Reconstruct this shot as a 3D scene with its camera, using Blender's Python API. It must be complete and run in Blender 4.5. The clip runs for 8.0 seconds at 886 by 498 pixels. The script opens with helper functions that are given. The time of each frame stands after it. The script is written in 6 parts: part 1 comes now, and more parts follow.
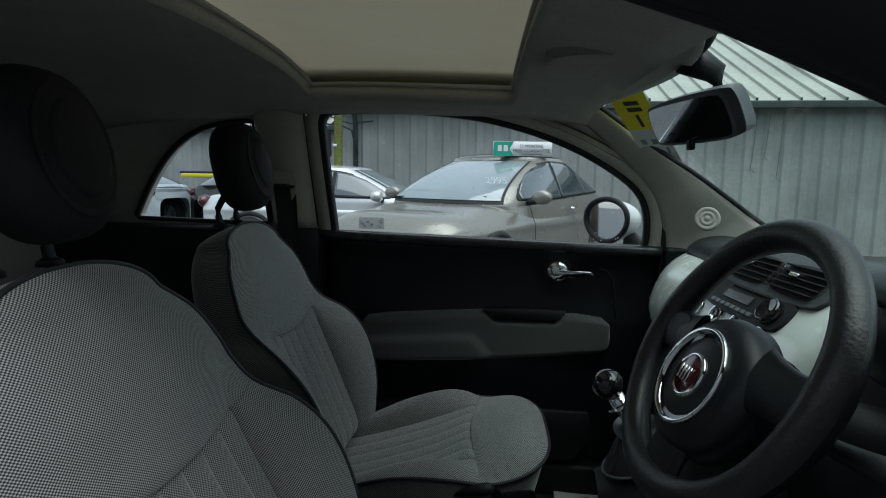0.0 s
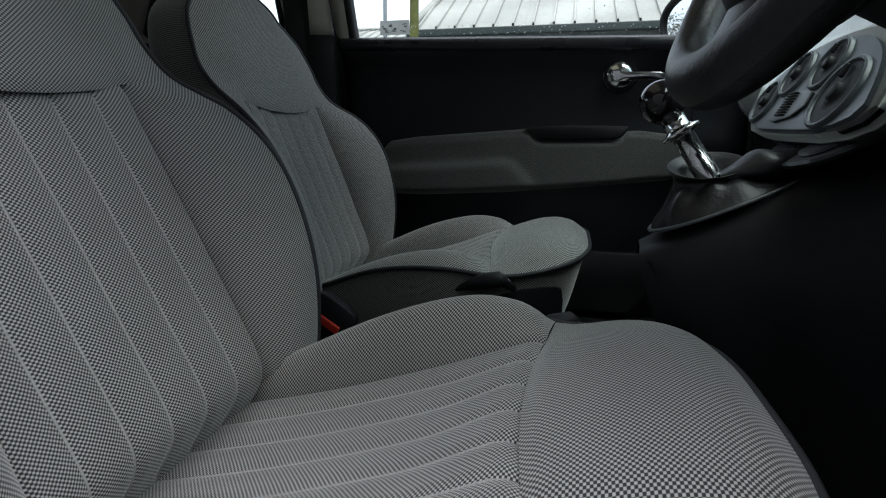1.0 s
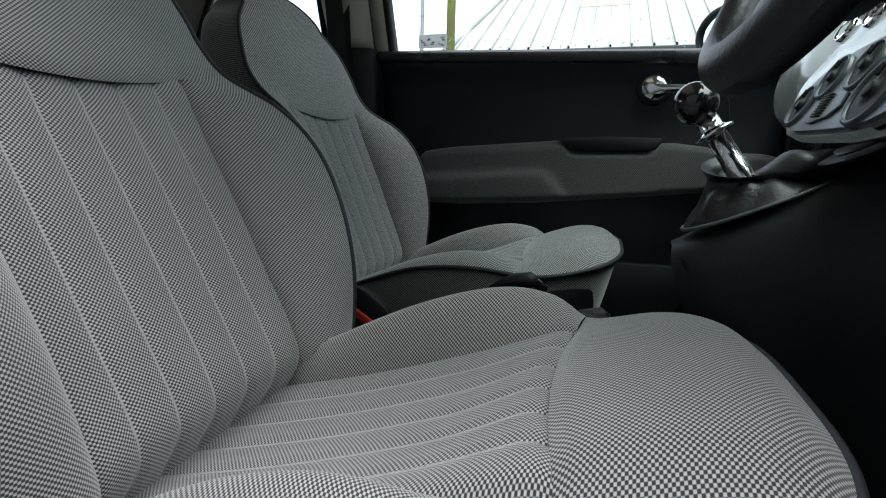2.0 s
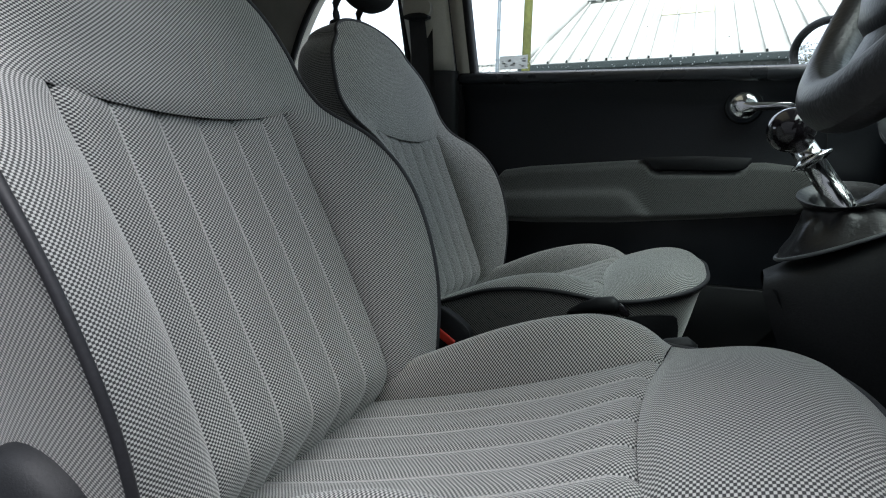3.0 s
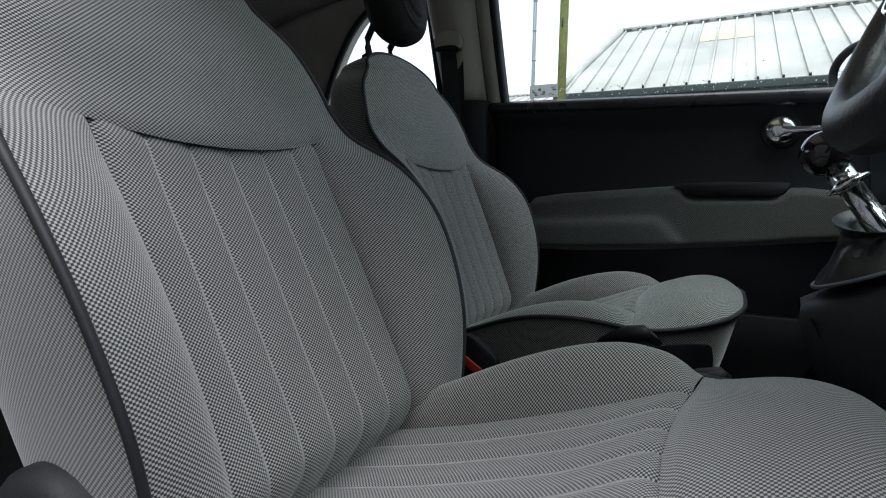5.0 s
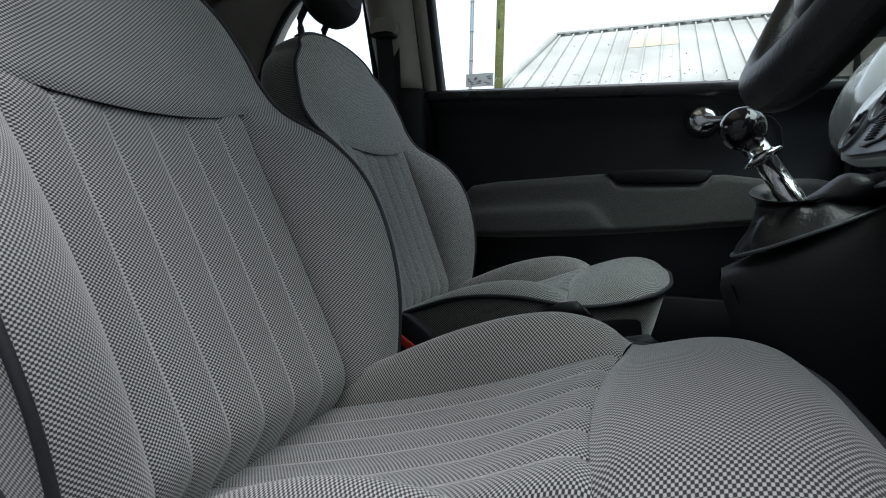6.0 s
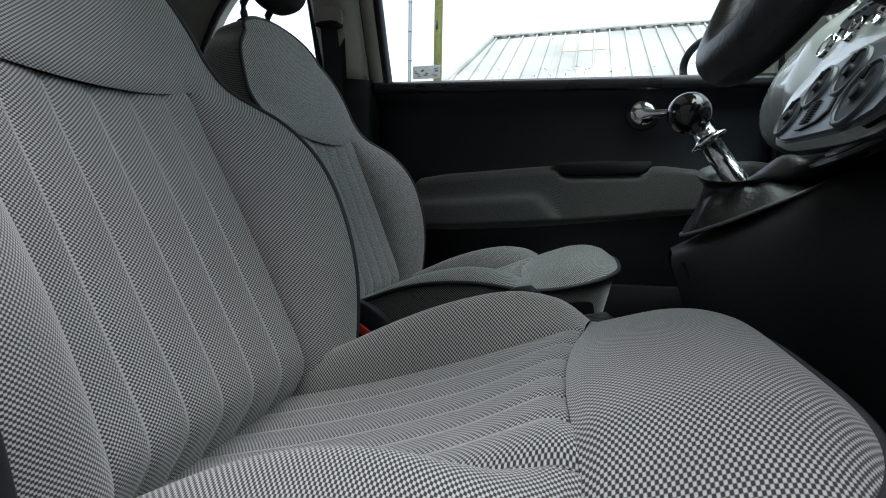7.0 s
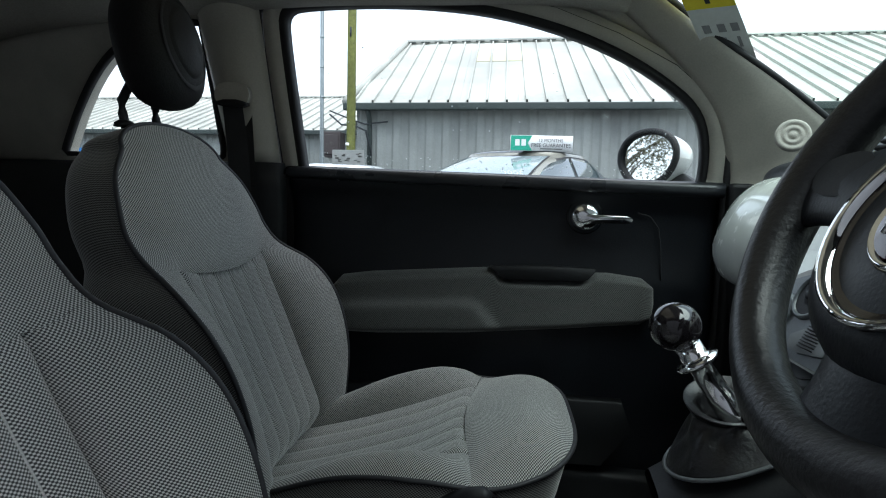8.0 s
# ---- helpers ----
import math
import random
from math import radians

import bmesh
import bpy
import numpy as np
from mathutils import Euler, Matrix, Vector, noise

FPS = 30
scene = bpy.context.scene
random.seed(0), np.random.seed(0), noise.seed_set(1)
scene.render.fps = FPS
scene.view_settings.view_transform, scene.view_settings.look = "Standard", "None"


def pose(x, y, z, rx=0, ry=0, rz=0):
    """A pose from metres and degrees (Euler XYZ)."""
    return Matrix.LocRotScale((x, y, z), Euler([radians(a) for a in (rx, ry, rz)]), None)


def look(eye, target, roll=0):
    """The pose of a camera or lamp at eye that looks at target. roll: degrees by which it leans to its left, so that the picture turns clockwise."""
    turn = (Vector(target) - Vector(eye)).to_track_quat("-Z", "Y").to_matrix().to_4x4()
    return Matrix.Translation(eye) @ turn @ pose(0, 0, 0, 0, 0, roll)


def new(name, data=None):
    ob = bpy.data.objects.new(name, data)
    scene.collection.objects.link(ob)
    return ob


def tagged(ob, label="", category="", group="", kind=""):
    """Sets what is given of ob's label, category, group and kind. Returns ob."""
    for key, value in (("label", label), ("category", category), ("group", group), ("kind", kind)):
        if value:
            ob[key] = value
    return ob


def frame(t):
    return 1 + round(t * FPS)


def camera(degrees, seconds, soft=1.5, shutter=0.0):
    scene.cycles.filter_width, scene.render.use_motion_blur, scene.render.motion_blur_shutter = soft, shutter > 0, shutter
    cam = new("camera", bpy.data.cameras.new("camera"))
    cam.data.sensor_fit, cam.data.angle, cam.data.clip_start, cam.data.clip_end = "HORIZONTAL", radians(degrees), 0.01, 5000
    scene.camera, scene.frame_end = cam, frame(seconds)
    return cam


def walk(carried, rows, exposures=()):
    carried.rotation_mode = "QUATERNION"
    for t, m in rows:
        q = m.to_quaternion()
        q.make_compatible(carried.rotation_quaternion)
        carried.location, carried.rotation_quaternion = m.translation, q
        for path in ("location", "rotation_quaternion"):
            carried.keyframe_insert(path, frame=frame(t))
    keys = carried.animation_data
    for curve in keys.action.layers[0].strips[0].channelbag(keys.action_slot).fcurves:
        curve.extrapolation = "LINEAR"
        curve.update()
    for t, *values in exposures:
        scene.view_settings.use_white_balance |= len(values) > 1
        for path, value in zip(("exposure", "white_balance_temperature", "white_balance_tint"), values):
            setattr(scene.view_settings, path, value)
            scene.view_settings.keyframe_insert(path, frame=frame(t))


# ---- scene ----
cam = camera(75.0, 8.0, soft=1.1)
PATH = [
    (0, (0.27, -0.962, 1.193), (-0.027, 1.0, 0.948), 0.8),
    (0.3, (0.284, -0.818, 1.104), (-0.102, 1.115, 0.767), 1.9),
    (0.5, (0.313, -0.753, 0.999), (-0.132, 1.159, 0.618), 1.1),
    (0.7, (0.341, -0.734, 0.932), (-0.164, 1.153, 0.504), 0.8),
    (1, (0.365, -0.735, 0.826), (-0.205, 1.138, 0.418), 0.7),
    (1.2, (0.396, -0.725, 0.793), (-0.221, 1.135, 0.393), 0.9),
    (2.3, (0.363, -0.772, 0.804), (-0.349, 1.068, 0.48), 1.6),
    (2.5, (0.366, -0.776, 0.814), (-0.403, 1.04, 0.483), 1.3),
    (3, (0.362, -0.782, 0.816), (-0.542, 0.976, 0.511), 1.4),
    (3.5, (0.37, -0.784, 0.823), (-0.608, 0.937, 0.541), 1.5),
    (4, (0.374, -0.782, 0.828), (-0.634, 0.927, 0.58), 1.3),
    (5.3, (0.378, -0.77, 0.803), (-0.64, 0.939, 0.601), 0.7),
    (5.5, (0.382, -0.766, 0.794), (-0.592, 0.968, 0.585), 1.2),
    (6, (0.379, -0.769, 0.782), (-0.46, 1.035, 0.579), 1.1),
    (6.5, (0.371, -0.774, 0.765), (-0.361, 1.077, 0.568), 1.1),
    (7, (0.356, -0.776, 0.759), (-0.289, 1.107, 0.564), 1.0),
    (7.5, (0.327, -0.737, 0.77), (-0.221, 1.178, 0.579), 1.1),
    (7.7, (0.307, -0.694, 0.82), (-0.187, 1.235, 0.63), 1.5),
    (7.8, (0.308, -0.673, 0.878), (-0.167, 1.259, 0.677), 1.0),
    (8, (0.274, -0.623, 0.99), (-0.085, 1.334, 0.792), 1.4),
]
EXPOSURES = [(0.0, 0.62, 6000, 7), (0.5, 0.97, 6100, 10), (1.0, 1.20, 6150, 11), (2.5, 1.86, 6150, 11), (4.0, 1.63, 6150, 12), (5.5, 1.37, 6100, 12), (7.0, 1.52, 6100, 12), (7.5, 1.5, 6100, 11), (8.0, 1.58, 6050, 11)]
walk(cam, [(t, look(eye, target, roll)) for t, eye, target, roll in PATH], EXPOSURES)

# ---- light: an overcast day ----
world = bpy.data.worlds.new("overcast_sky")
scene.world = world
world.use_nodes = True
wn, wl = world.node_tree.nodes, world.node_tree.links
sky = wn.new("ShaderNodeTexSky")
sky.sky_type, sky.sun_disc = "NISHITA", False
sky.sun_elevation, sky.sun_rotation = radians(75.9), radians(142.4)
grey = wn.new("ShaderNodeHueSaturation")
grey.inputs["Saturation"].default_value = 0.30
wl.new(sky.outputs[0], grey.inputs["Color"])
back = wn["Background"]
back.inputs["Strength"].default_value = 0.15
wl.new(grey.outputs[0], back.inputs["Color"])
sun = new("sun", bpy.data.lights.new("sun", "SUN"))
sun.data.energy, sun.data.angle, sun.data.color = 1.8, radians(75), (1.0, 0.97, 0.93)
sun.matrix_basis = look((1.0, -1.3, 6.5), (0, 0, 0))


# ---- materials ----
def mat(name, colour, rough=0.5, metal=0.0, grain=0.0, scale=60.0, bump=0.0, coat=0.0, stains=0.0, spec=0.5):
    """A surface with fine grain and broad stains, in object space metres."""
    m = bpy.data.materials.new(name)
    m.use_nodes = True
    n, k = m.node_tree.nodes, m.node_tree.links
    b = n["Principled BSDF"]
    b.inputs["Base Color"].default_value = (*colour, 1)
    b.inputs["Roughness"].default_value = rough
    b.inputs["Metallic"].default_value = metal
    b.inputs["Coat Weight"].default_value = coat
    b.inputs["Specular IOR Level"].default_value = spec
    if grain or bump or stains:
        tc = n.new("ShaderNodeTexCoord")
        fine = n.new("ShaderNodeTexNoise")
        fine.inputs["Scale"].default_value = scale
        fine.inputs["Detail"].default_value = 4
        k.new(tc.outputs["Object"], fine.inputs["Vector"])
        broad = n.new("ShaderNodeTexNoise")
        broad.inputs["Scale"].default_value = max(scale / 25, 0.3)
        broad.inputs["Detail"].default_value = 5
        k.new(tc.outputs["Object"], broad.inputs["Vector"])
        mix = n.new("ShaderNodeMix")
        mix.data_type, mix.blend_type = "RGBA", "MULTIPLY"
        mix.inputs[0].default_value = 1.0
        r1 = n.new("ShaderNodeMapRange")
        r1.inputs[1].default_value, r1.inputs[2].default_value = 0.3, 0.7
        r1.inputs[3].default_value, r1.inputs[4].default_value = 1 - grain, 1 + grain
        k.new(fine.outputs[0], r1.inputs[0])
        r2 = n.new("ShaderNodeMapRange")
        r2.inputs[1].default_value, r2.inputs[2].default_value = 0.3, 0.7
        r2.inputs[3].default_value, r2.inputs[4].default_value = 1 - stains, 1 + stains * 0.4
        k.new(broad.outputs[0], r2.inputs[0])
        mul = n.new("ShaderNodeMath")
        mul.operation = "MULTIPLY"
        k.new(r1.outputs[0], mul.inputs[0])
        k.new(r2.outputs[0], mul.inputs[1])
        mix.inputs[6].default_value = (*colour, 1)
        k.new(mul.outputs[0], mix.inputs[7])
        k.new(mix.outputs[2], b.inputs["Base Color"])
        rr = n.new("ShaderNodeMapRange")
        rr.inputs[1].default_value, rr.inputs[2].default_value = 0.3, 0.7
        rr.inputs[3].default_value, rr.inputs[4].default_value = max(rough - 0.08, 0), min(rough + 0.08, 1)
        k.new(broad.outputs[0], rr.inputs[0])
        k.new(rr.outputs[0], b.inputs["Roughness"])
        if bump:
            bp = n.new("ShaderNodeBump")
            bp.inputs["Strength"].default_value = min(bump, 1)
            bp.inputs["Distance"].default_value = 0.3 / scale
            k.new(fine.outputs[0], bp.inputs["Height"])
            k.new(bp.outputs[0], b.inputs["Normal"])
    return m


def weave(name, light, dark, pitch=0.0019, fill=0.0):
    """Basket-woven cloth: pale and dark threads in a chequer that follows the cloth's own grain (UV in metres)."""
    m = bpy.data.materials.new(name)
    m.use_nodes = True
    n, k = m.node_tree.nodes, m.node_tree.links
    b = n["Principled BSDF"]
    b.inputs["Roughness"].default_value = 0.9
    b.inputs["Specular IOR Level"].default_value = 0.2
    b.inputs["Sheen Weight"].default_value = 0.55
    b.inputs["Sheen Roughness"].default_value = 0.45
    b.inputs["Sheen Tint"].default_value = (0.80, 0.80, 0.78, 1)
    uv = n.new("ShaderNodeUVMap")
    sep = n.new("ShaderNodeSeparateXYZ")
    k.new(uv.outputs[0], sep.inputs[0])
    waves = []
    for axis in (0, 1):
        s = n.new("ShaderNodeMath")
        s.operation = "MULTIPLY"
        s.inputs[1].default_value = math.pi / pitch * (1.0 if axis else 0.82)
        k.new(sep.outputs[axis], s.inputs[0])
        w = n.new("ShaderNodeMath")
        w.operation = "SINE"
        k.new(s.outputs[0], w.inputs[0])
        waves.append(w)
    prod = n.new("ShaderNodeMath")
    prod.operation = "MULTIPLY"
    k.new(waves[0].outputs[0], prod.inputs[0])
    k.new(waves[1].outputs[0], prod.inputs[1])
    tc = n.new("ShaderNodeTexCoord")
    slub = n.new("ShaderNodeTexNoise")
    slub.inputs["Scale"].default_value = 14
    slub.inputs["Detail"].default_value = 6
    k.new(tc.outputs["Object"], slub.inputs["Vector"])
    add = n.new("ShaderNodeMath")
    add.operation = "ADD"
    k.new(prod.outputs[0], add.inputs[0])
    off = n.new("ShaderNodeMapRange")
    off.inputs[3].default_value, off.inputs[4].default_value = fill - 0.07, fill + 0.07
    k.new(slub.outputs[0], off.inputs[0])
    k.new(off.outputs[0], add.inputs[1])
    step = n.new("ShaderNodeMapRange")
    step.interpolation_type = "SMOOTHSTEP"
    step.inputs[1].default_value, step.inputs[2].default_value = -0.48, 0.48
    k.new(add.outputs[0], step.inputs[0])
    mix = n.new("ShaderNodeMix")
    mix.data_type = "RGBA"
    mix.inputs[6].default_value, mix.inputs[7].default_value = (*dark, 1), (*light, 1)
    k.new(step.outputs[0], mix.inputs[0])
    k.new(mix.outputs[2], b.inputs["Base Color"])
    bp = n.new("ShaderNodeBump")
    bp.inputs["Strength"].default_value, bp.inputs["Distance"].default_value = 0.15, 0.0005
    k.new(step.outputs[0], bp.inputs["Height"])
    k.new(bp.outputs[0], b.inputs["Normal"])
    return m


def glass(name, tint=(1, 1, 1), rough=0.0):
    """Thin clear glass: mostly seen through, with a slight reflection that grows at grazing angles."""
    m = bpy.data.materials.new(name)
    m.use_nodes = True
    n, k = m.node_tree.nodes, m.node_tree.links
    n.remove(n["Principled BSDF"])
    tr, gl, mx, fr = n.new("ShaderNodeBsdfTransparent"), n.new("ShaderNodeBsdfGlossy"), n.new("ShaderNodeMixShader"), n.new("ShaderNodeLayerWeight")
    tr.inputs[0].default_value = (*tint, 1)
    gl.inputs["Roughness"].default_value = rough
    fr.inputs[0].default_value = 0.5
    power, scale = n.new("ShaderNodeMath"), n.new("ShaderNodeMath")
    power.operation, scale.operation = "POWER", "MULTIPLY_ADD"
    power.inputs[1].default_value = 5.0
    scale.inputs[1].default_value, scale.inputs[2].default_value = 0.45, 0.03
    k.new(fr.outputs["Facing"], power.inputs[0])
    k.new(power.outputs[0], scale.inputs[0])
    k.new(scale.outputs[0], mx.inputs[0])
    k.new(tr.outputs[0], mx.inputs[1])
    k.new(gl.outputs[0], mx.inputs[2])
    k.new(mx.outputs[0], n["Material Output"].inputs[0])
    return m


CLOTH = weave("woven_seat_cloth", (0.50, 0.50, 0.482), (0.036, 0.037, 0.038), pitch=0.0018, fill=-0.12)
# The seat cloth again, with shade of sides and back put into its colour.
CLOTH_SHADED = weave("shaded_woven_cloth", (0.26, 0.26, 0.252), (0.022, 0.022, 0.023), pitch=0.0018, fill=-0.12)
CLOTH_ARM = weave("armrest_cloth", (0.17, 0.175, 0.17), (0.024, 0.024, 0.024), pitch=0.0017, fill=0.05)
STITCH = mat("pale_stitching", (0.38, 0.38, 0.37), 0.9, grain=0.3, scale=900)
PIPING = mat("black_piping", (0.02, 0.02, 0.024), 0.6, grain=0.2, scale=300)
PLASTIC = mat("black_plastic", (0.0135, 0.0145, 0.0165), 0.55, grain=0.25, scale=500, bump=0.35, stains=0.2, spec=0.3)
PLASTIC_SOFT = mat("soft_black_trim", (0.0080, 0.0098, 0.0135), 0.42, grain=0.2, scale=350, bump=0.3, stains=0.2, spec=0.38)
LEDGE = mat("satin_black_ledge", (0.026, 0.029, 0.034), 0.30, grain=0.15, scale=350, bump=0.15, stains=0.2, spec=0.6)
GREY_PLASTIC = mat("grey_console_plastic", (0.13, 0.14, 0.148), 0.42, grain=0.10, scale=400, bump=0.2, stains=0.15)
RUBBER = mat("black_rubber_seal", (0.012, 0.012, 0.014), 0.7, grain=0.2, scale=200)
HEAD = mat("black_headrest_cloth", (0.011, 0.011, 0.012), 0.7, grain=0.25, scale=300, bump=0.4, stains=0.2, spec=0.25)
LEATHER = mat("black_leather", (0.011, 0.011, 0.0125), 0.42, grain=0.25, scale=260, bump=0.5, stains=0.2)
TRIM = mat("beige_trim", (0.44, 0.42, 0.37), 0.75, grain=0.06, scale=300, bump=0.2, stains=0.12)
LINING = mat("headlining_cloth", (0.36, 0.345, 0.31), 0.95, grain=0.10, scale=250, bump=0.4, stains=0.10)
SHADE = mat("cream_sunblind", (0.62, 0.60, 0.48), 0.9, grain=0.05, scale=400, stains=0.05)
sn, sl = SHADE.node_tree.nodes, SHADE.node_tree.links
lucent, both = sn.new("ShaderNodeBsdfTranslucent"), sn.new("ShaderNodeMixShader")
lucent.inputs[0].default_value = (0.33, 0.31, 0.23, 1)
both.inputs[0].default_value = 0.36
sl.new(sn["Principled BSDF"].outputs[0], both.inputs[1])
sl.new(lucent.outputs[0], both.inputs[2])
sl.new(both.outputs[0], sn["Material Output"].inputs[0])
STICKER = mat("clear_printed_film", (0.62, 0.63, 0.60), 0.5, grain=0.06, scale=300, stains=0.1)
tn, tl = STICKER.node_tree.nodes, STICKER.node_tree.links
film_light, film_mix = tn.new("ShaderNodeBsdfTranslucent"), tn.new("ShaderNodeMixShader")
film_light.inputs[0].default_value = (0.55, 0.56, 0.53, 1)
film_mix.inputs[0].default_value = 0.7
tl.new(tn["Principled BSDF"].outputs[0], film_mix.inputs[1])
tl.new(film_light.outputs[0], film_mix.inputs[2])
tl.new(film_mix.outputs[0], tn["Material Output"].inputs[0])
CARPET = mat("black_carpet", (0.012, 0.012, 0.013), 0.95, grain=0.5, scale=400, bump=0.9, stains=0.3)
WHITE_PAINT = mat("pearl_white_paint", (0.66, 0.70, 0.66), 0.22, grain=0.015, scale=900, coat=0.6, stains=0.03)
CHROME = mat("chrome", (0.86, 0.87, 0.88), 0.08, metal=1.0, grain=0.03, scale=40, stains=0.08)
KNOB_BLACK = mat("gloss_black", (0.012, 0.010, 0.012), 0.08, coat=0.5, grain=0.1, scale=200)
MIRROR = mat("mirror_glass", (0.85, 0.87, 0.87), 0.02, metal=1.0)
GLASS = glass("window_glass", (0.93, 0.96, 0.95))
SCREEN_GLASS = glass("green_windscreen_glass", (0.82, 0.95, 0.87))
ROOF_GLASS = glass("tinted_roof_glass", (0.22, 0.23, 0.23))
DROP = mat("water_drop", (0.75, 0.78, 0.78), 0.03, coat=1.0, spec=1.0)
RED = mat("red_button", (0.55, 0.035, 0.02), 0.45, grain=0.05, scale=300)
BADGE_RED = mat("dark_red_badge", (0.07, 0.012, 0.014), 0.2, coat=0.5, grain=0.05, scale=300)
PAPER = mat("white_paper", (0.62, 0.63, 0.62), 0.8, grain=0.04, scale=120, stains=0.08)
YELLOW = mat("yellow_card", (0.75, 0.62, 0.02), 0.6, grain=0.03, scale=200)
INK = mat("dark_ink", (0.03, 0.035, 0.04), 0.7, grain=0.1, scale=200)


# ---- building helpers ----
def thing(name, label, category, kind="", group="", at=(0, 0, 0)):
    ob = new(name)
    ob.empty_display_size = 0.05
    ob.location = at
    return tagged(ob, label, category, group, kind)


def put(name, me, material, parent=None, label="", smooth=True):
    """Links mesh data as one object; under a thing or a part when a parent is given."""
    if material:
        me.materials.append(material)
    for p in me.polygons:
        p.use_smooth = smooth
    ob = new(name, me)
    if parent:
        ob.parent = parent
    return tagged(ob, label)


def part(name, bm, material, parent=None, label="", smooth=True, bevel=0.0, segments=2):
    if bevel:
        sharp = [e for e in bm.edges if len(e.link_faces) == 2 and e.calc_face_angle(0) > 0.5]
        bmesh.ops.bevel(bm, geom=sharp, offset=bevel, segments=segments, profile=0.6, affect="EDGES", clamp_overlap=True)
    bmesh.ops.recalc_face_normals(bm, faces=bm.faces)
    me = bpy.data.meshes.new(name)
    bm.to_mesh(me)
    bm.free()
    ob = put(name, me, material, parent, label, smooth)
    if smooth and bevel:
        wn_ = ob.modifiers.new("edges", "WEIGHTED_NORMAL")
        wn_.keep_sharp = True
    return ob


def box(x0, x1, y0, y1, z0, z1):
    bm = bmesh.new()
    bmesh.ops.create_cube(bm, size=1, matrix=Matrix.Translation(((x0 + x1) / 2, (y0 + y1) / 2, (z0 + z1) / 2)) @ Matrix.Diagonal((x1 - x0, y1 - y0, z1 - z0, 1)))
    return bm


def tube(points, radius, sides=10, closed=False):
    """A round tube along points; radius may be a list."""
    bm = bmesh.new()
    pts = [Vector(p) for p in points]
    rings, count = [], len(pts)
    up = Vector((0.13, 0.21, 0.97))
    for i, p in enumerate(pts):
        a = pts[(i - 1) % count] if closed or i else p
        b = pts[(i + 1) % count] if closed or i < count - 1 else p
        d = (b - a).normalized()
        s = d.cross(up)
        s = s.normalized() if s.length > 1e-4 else Vector((1, 0, 0))
        w = s.cross(d)
        r = radius[i] if isinstance(radius, (list, tuple)) else radius
        rings.append([bm.verts.new(p + (s * math.cos(q) + w * math.sin(q)) * r) for q in (2 * math.pi * j / sides for j in range(sides))])
    for i in range(count if closed else count - 1):
        a, b = rings[i], rings[(i + 1) % count]
        for j in range(sides):
            bm.faces.new((a[j], a[(j + 1) % sides], b[(j + 1) % sides], b[j]))
    if not closed:
        bm.faces.new(rings[0][::-1])
        bm.faces.new(rings[-1])
    return bm


def lathe(profile, sides=32, m=Matrix()):
    """Turned about local z: profile rows of (radius, height)."""
    bm = bmesh.new()
    rings = []
    for r, h in profile:
        if r < 1e-5:
            rings.append([bm.verts.new(m @ Vector((0, 0, h)))])
        else:
            rings.append([bm.verts.new(m @ Vector((r * math.cos(q), r * math.sin(q), h))) for q in (2 * math.pi * j / sides for j in range(sides))])
    for a, b in zip(rings, rings[1:]):
        for j in range(sides):
            k = (j + 1) % sides
            if len(a) == 1 and len(b) > 1:
                bm.faces.new((a[0], b[j], b[k]))
            elif len(b) == 1 and len(a) > 1:
                bm.faces.new((a[j], a[k], b[0]))
            elif len(a) > 1:
                bm.faces.new((a[j], a[k], b[k], b[j]))
    return bm


def prism(outline, depth, m=Matrix()):
    """A flat outline in local xy, pushed through by depth along local z."""
    bm = bmesh.new()
    low = [bm.verts.new(m @ Vector((x, y, 0))) for x, y in outline]
    top = [bm.verts.new(m @ Vector((x, y, depth))) for x, y in outline]
    bm.faces.new(low[::-1])
    bm.faces.new(top)
    for i in range(len(low)):
        j = (i + 1) % len(low)
        bm.faces.new((low[i], low[j], top[j], top[i]))
    return bm


def grid(fn, nu, nv, cloth=None):
    """A sheet of nu x nv cells: fn(u, v) with both from 0 to 1. The UVs follow its arc lengths in metres, or cloth(P)."""
    us, vs = np.linspace(0, 1, nu + 1), np.linspace(0, 1, nv + 1)
    P = np.array([[fn(float(u), float(v)) for u in us] for v in vs], float)
    du = np.linalg.norm(np.diff(P, axis=1), axis=2)
    dv = np.linalg.norm(np.diff(P, axis=0), axis=2)
    mid_u = np.concatenate([np.zeros((nv + 1, 1)), np.cumsum(du, axis=1)], axis=1)
    mid_u = mid_u - mid_u[:, [nu // 2]]
    mid_v = np.concatenate([np.zeros((1, nu + 1)), np.cumsum(dv, axis=0)], axis=0)
    me = bpy.data.meshes.new("sheet")
    idx = np.arange((nu + 1) * (nv + 1)).reshape(nv + 1, nu + 1)
    faces = np.stack([idx[:-1, :-1], idx[:-1, 1:], idx[1:, 1:], idx[1:, :-1]], axis=-1).reshape(-1, 4)
    me.from_pydata(P.reshape(-1, 3).tolist(), [], faces.tolist())
    layer = me.uv_layers.new(name="UVMap")
    flat = (cloth(P) if cloth else np.stack([mid_u, mid_v], axis=-1)).reshape(-1, 2)
    loops = np.empty(len(me.loops), dtype=np.int32)
    me.loops.foreach_get("vertex_index", loops)
    layer.data.foreach_set("uv", flat[loops].astype(np.float32).ravel())
    me.update()
    return me


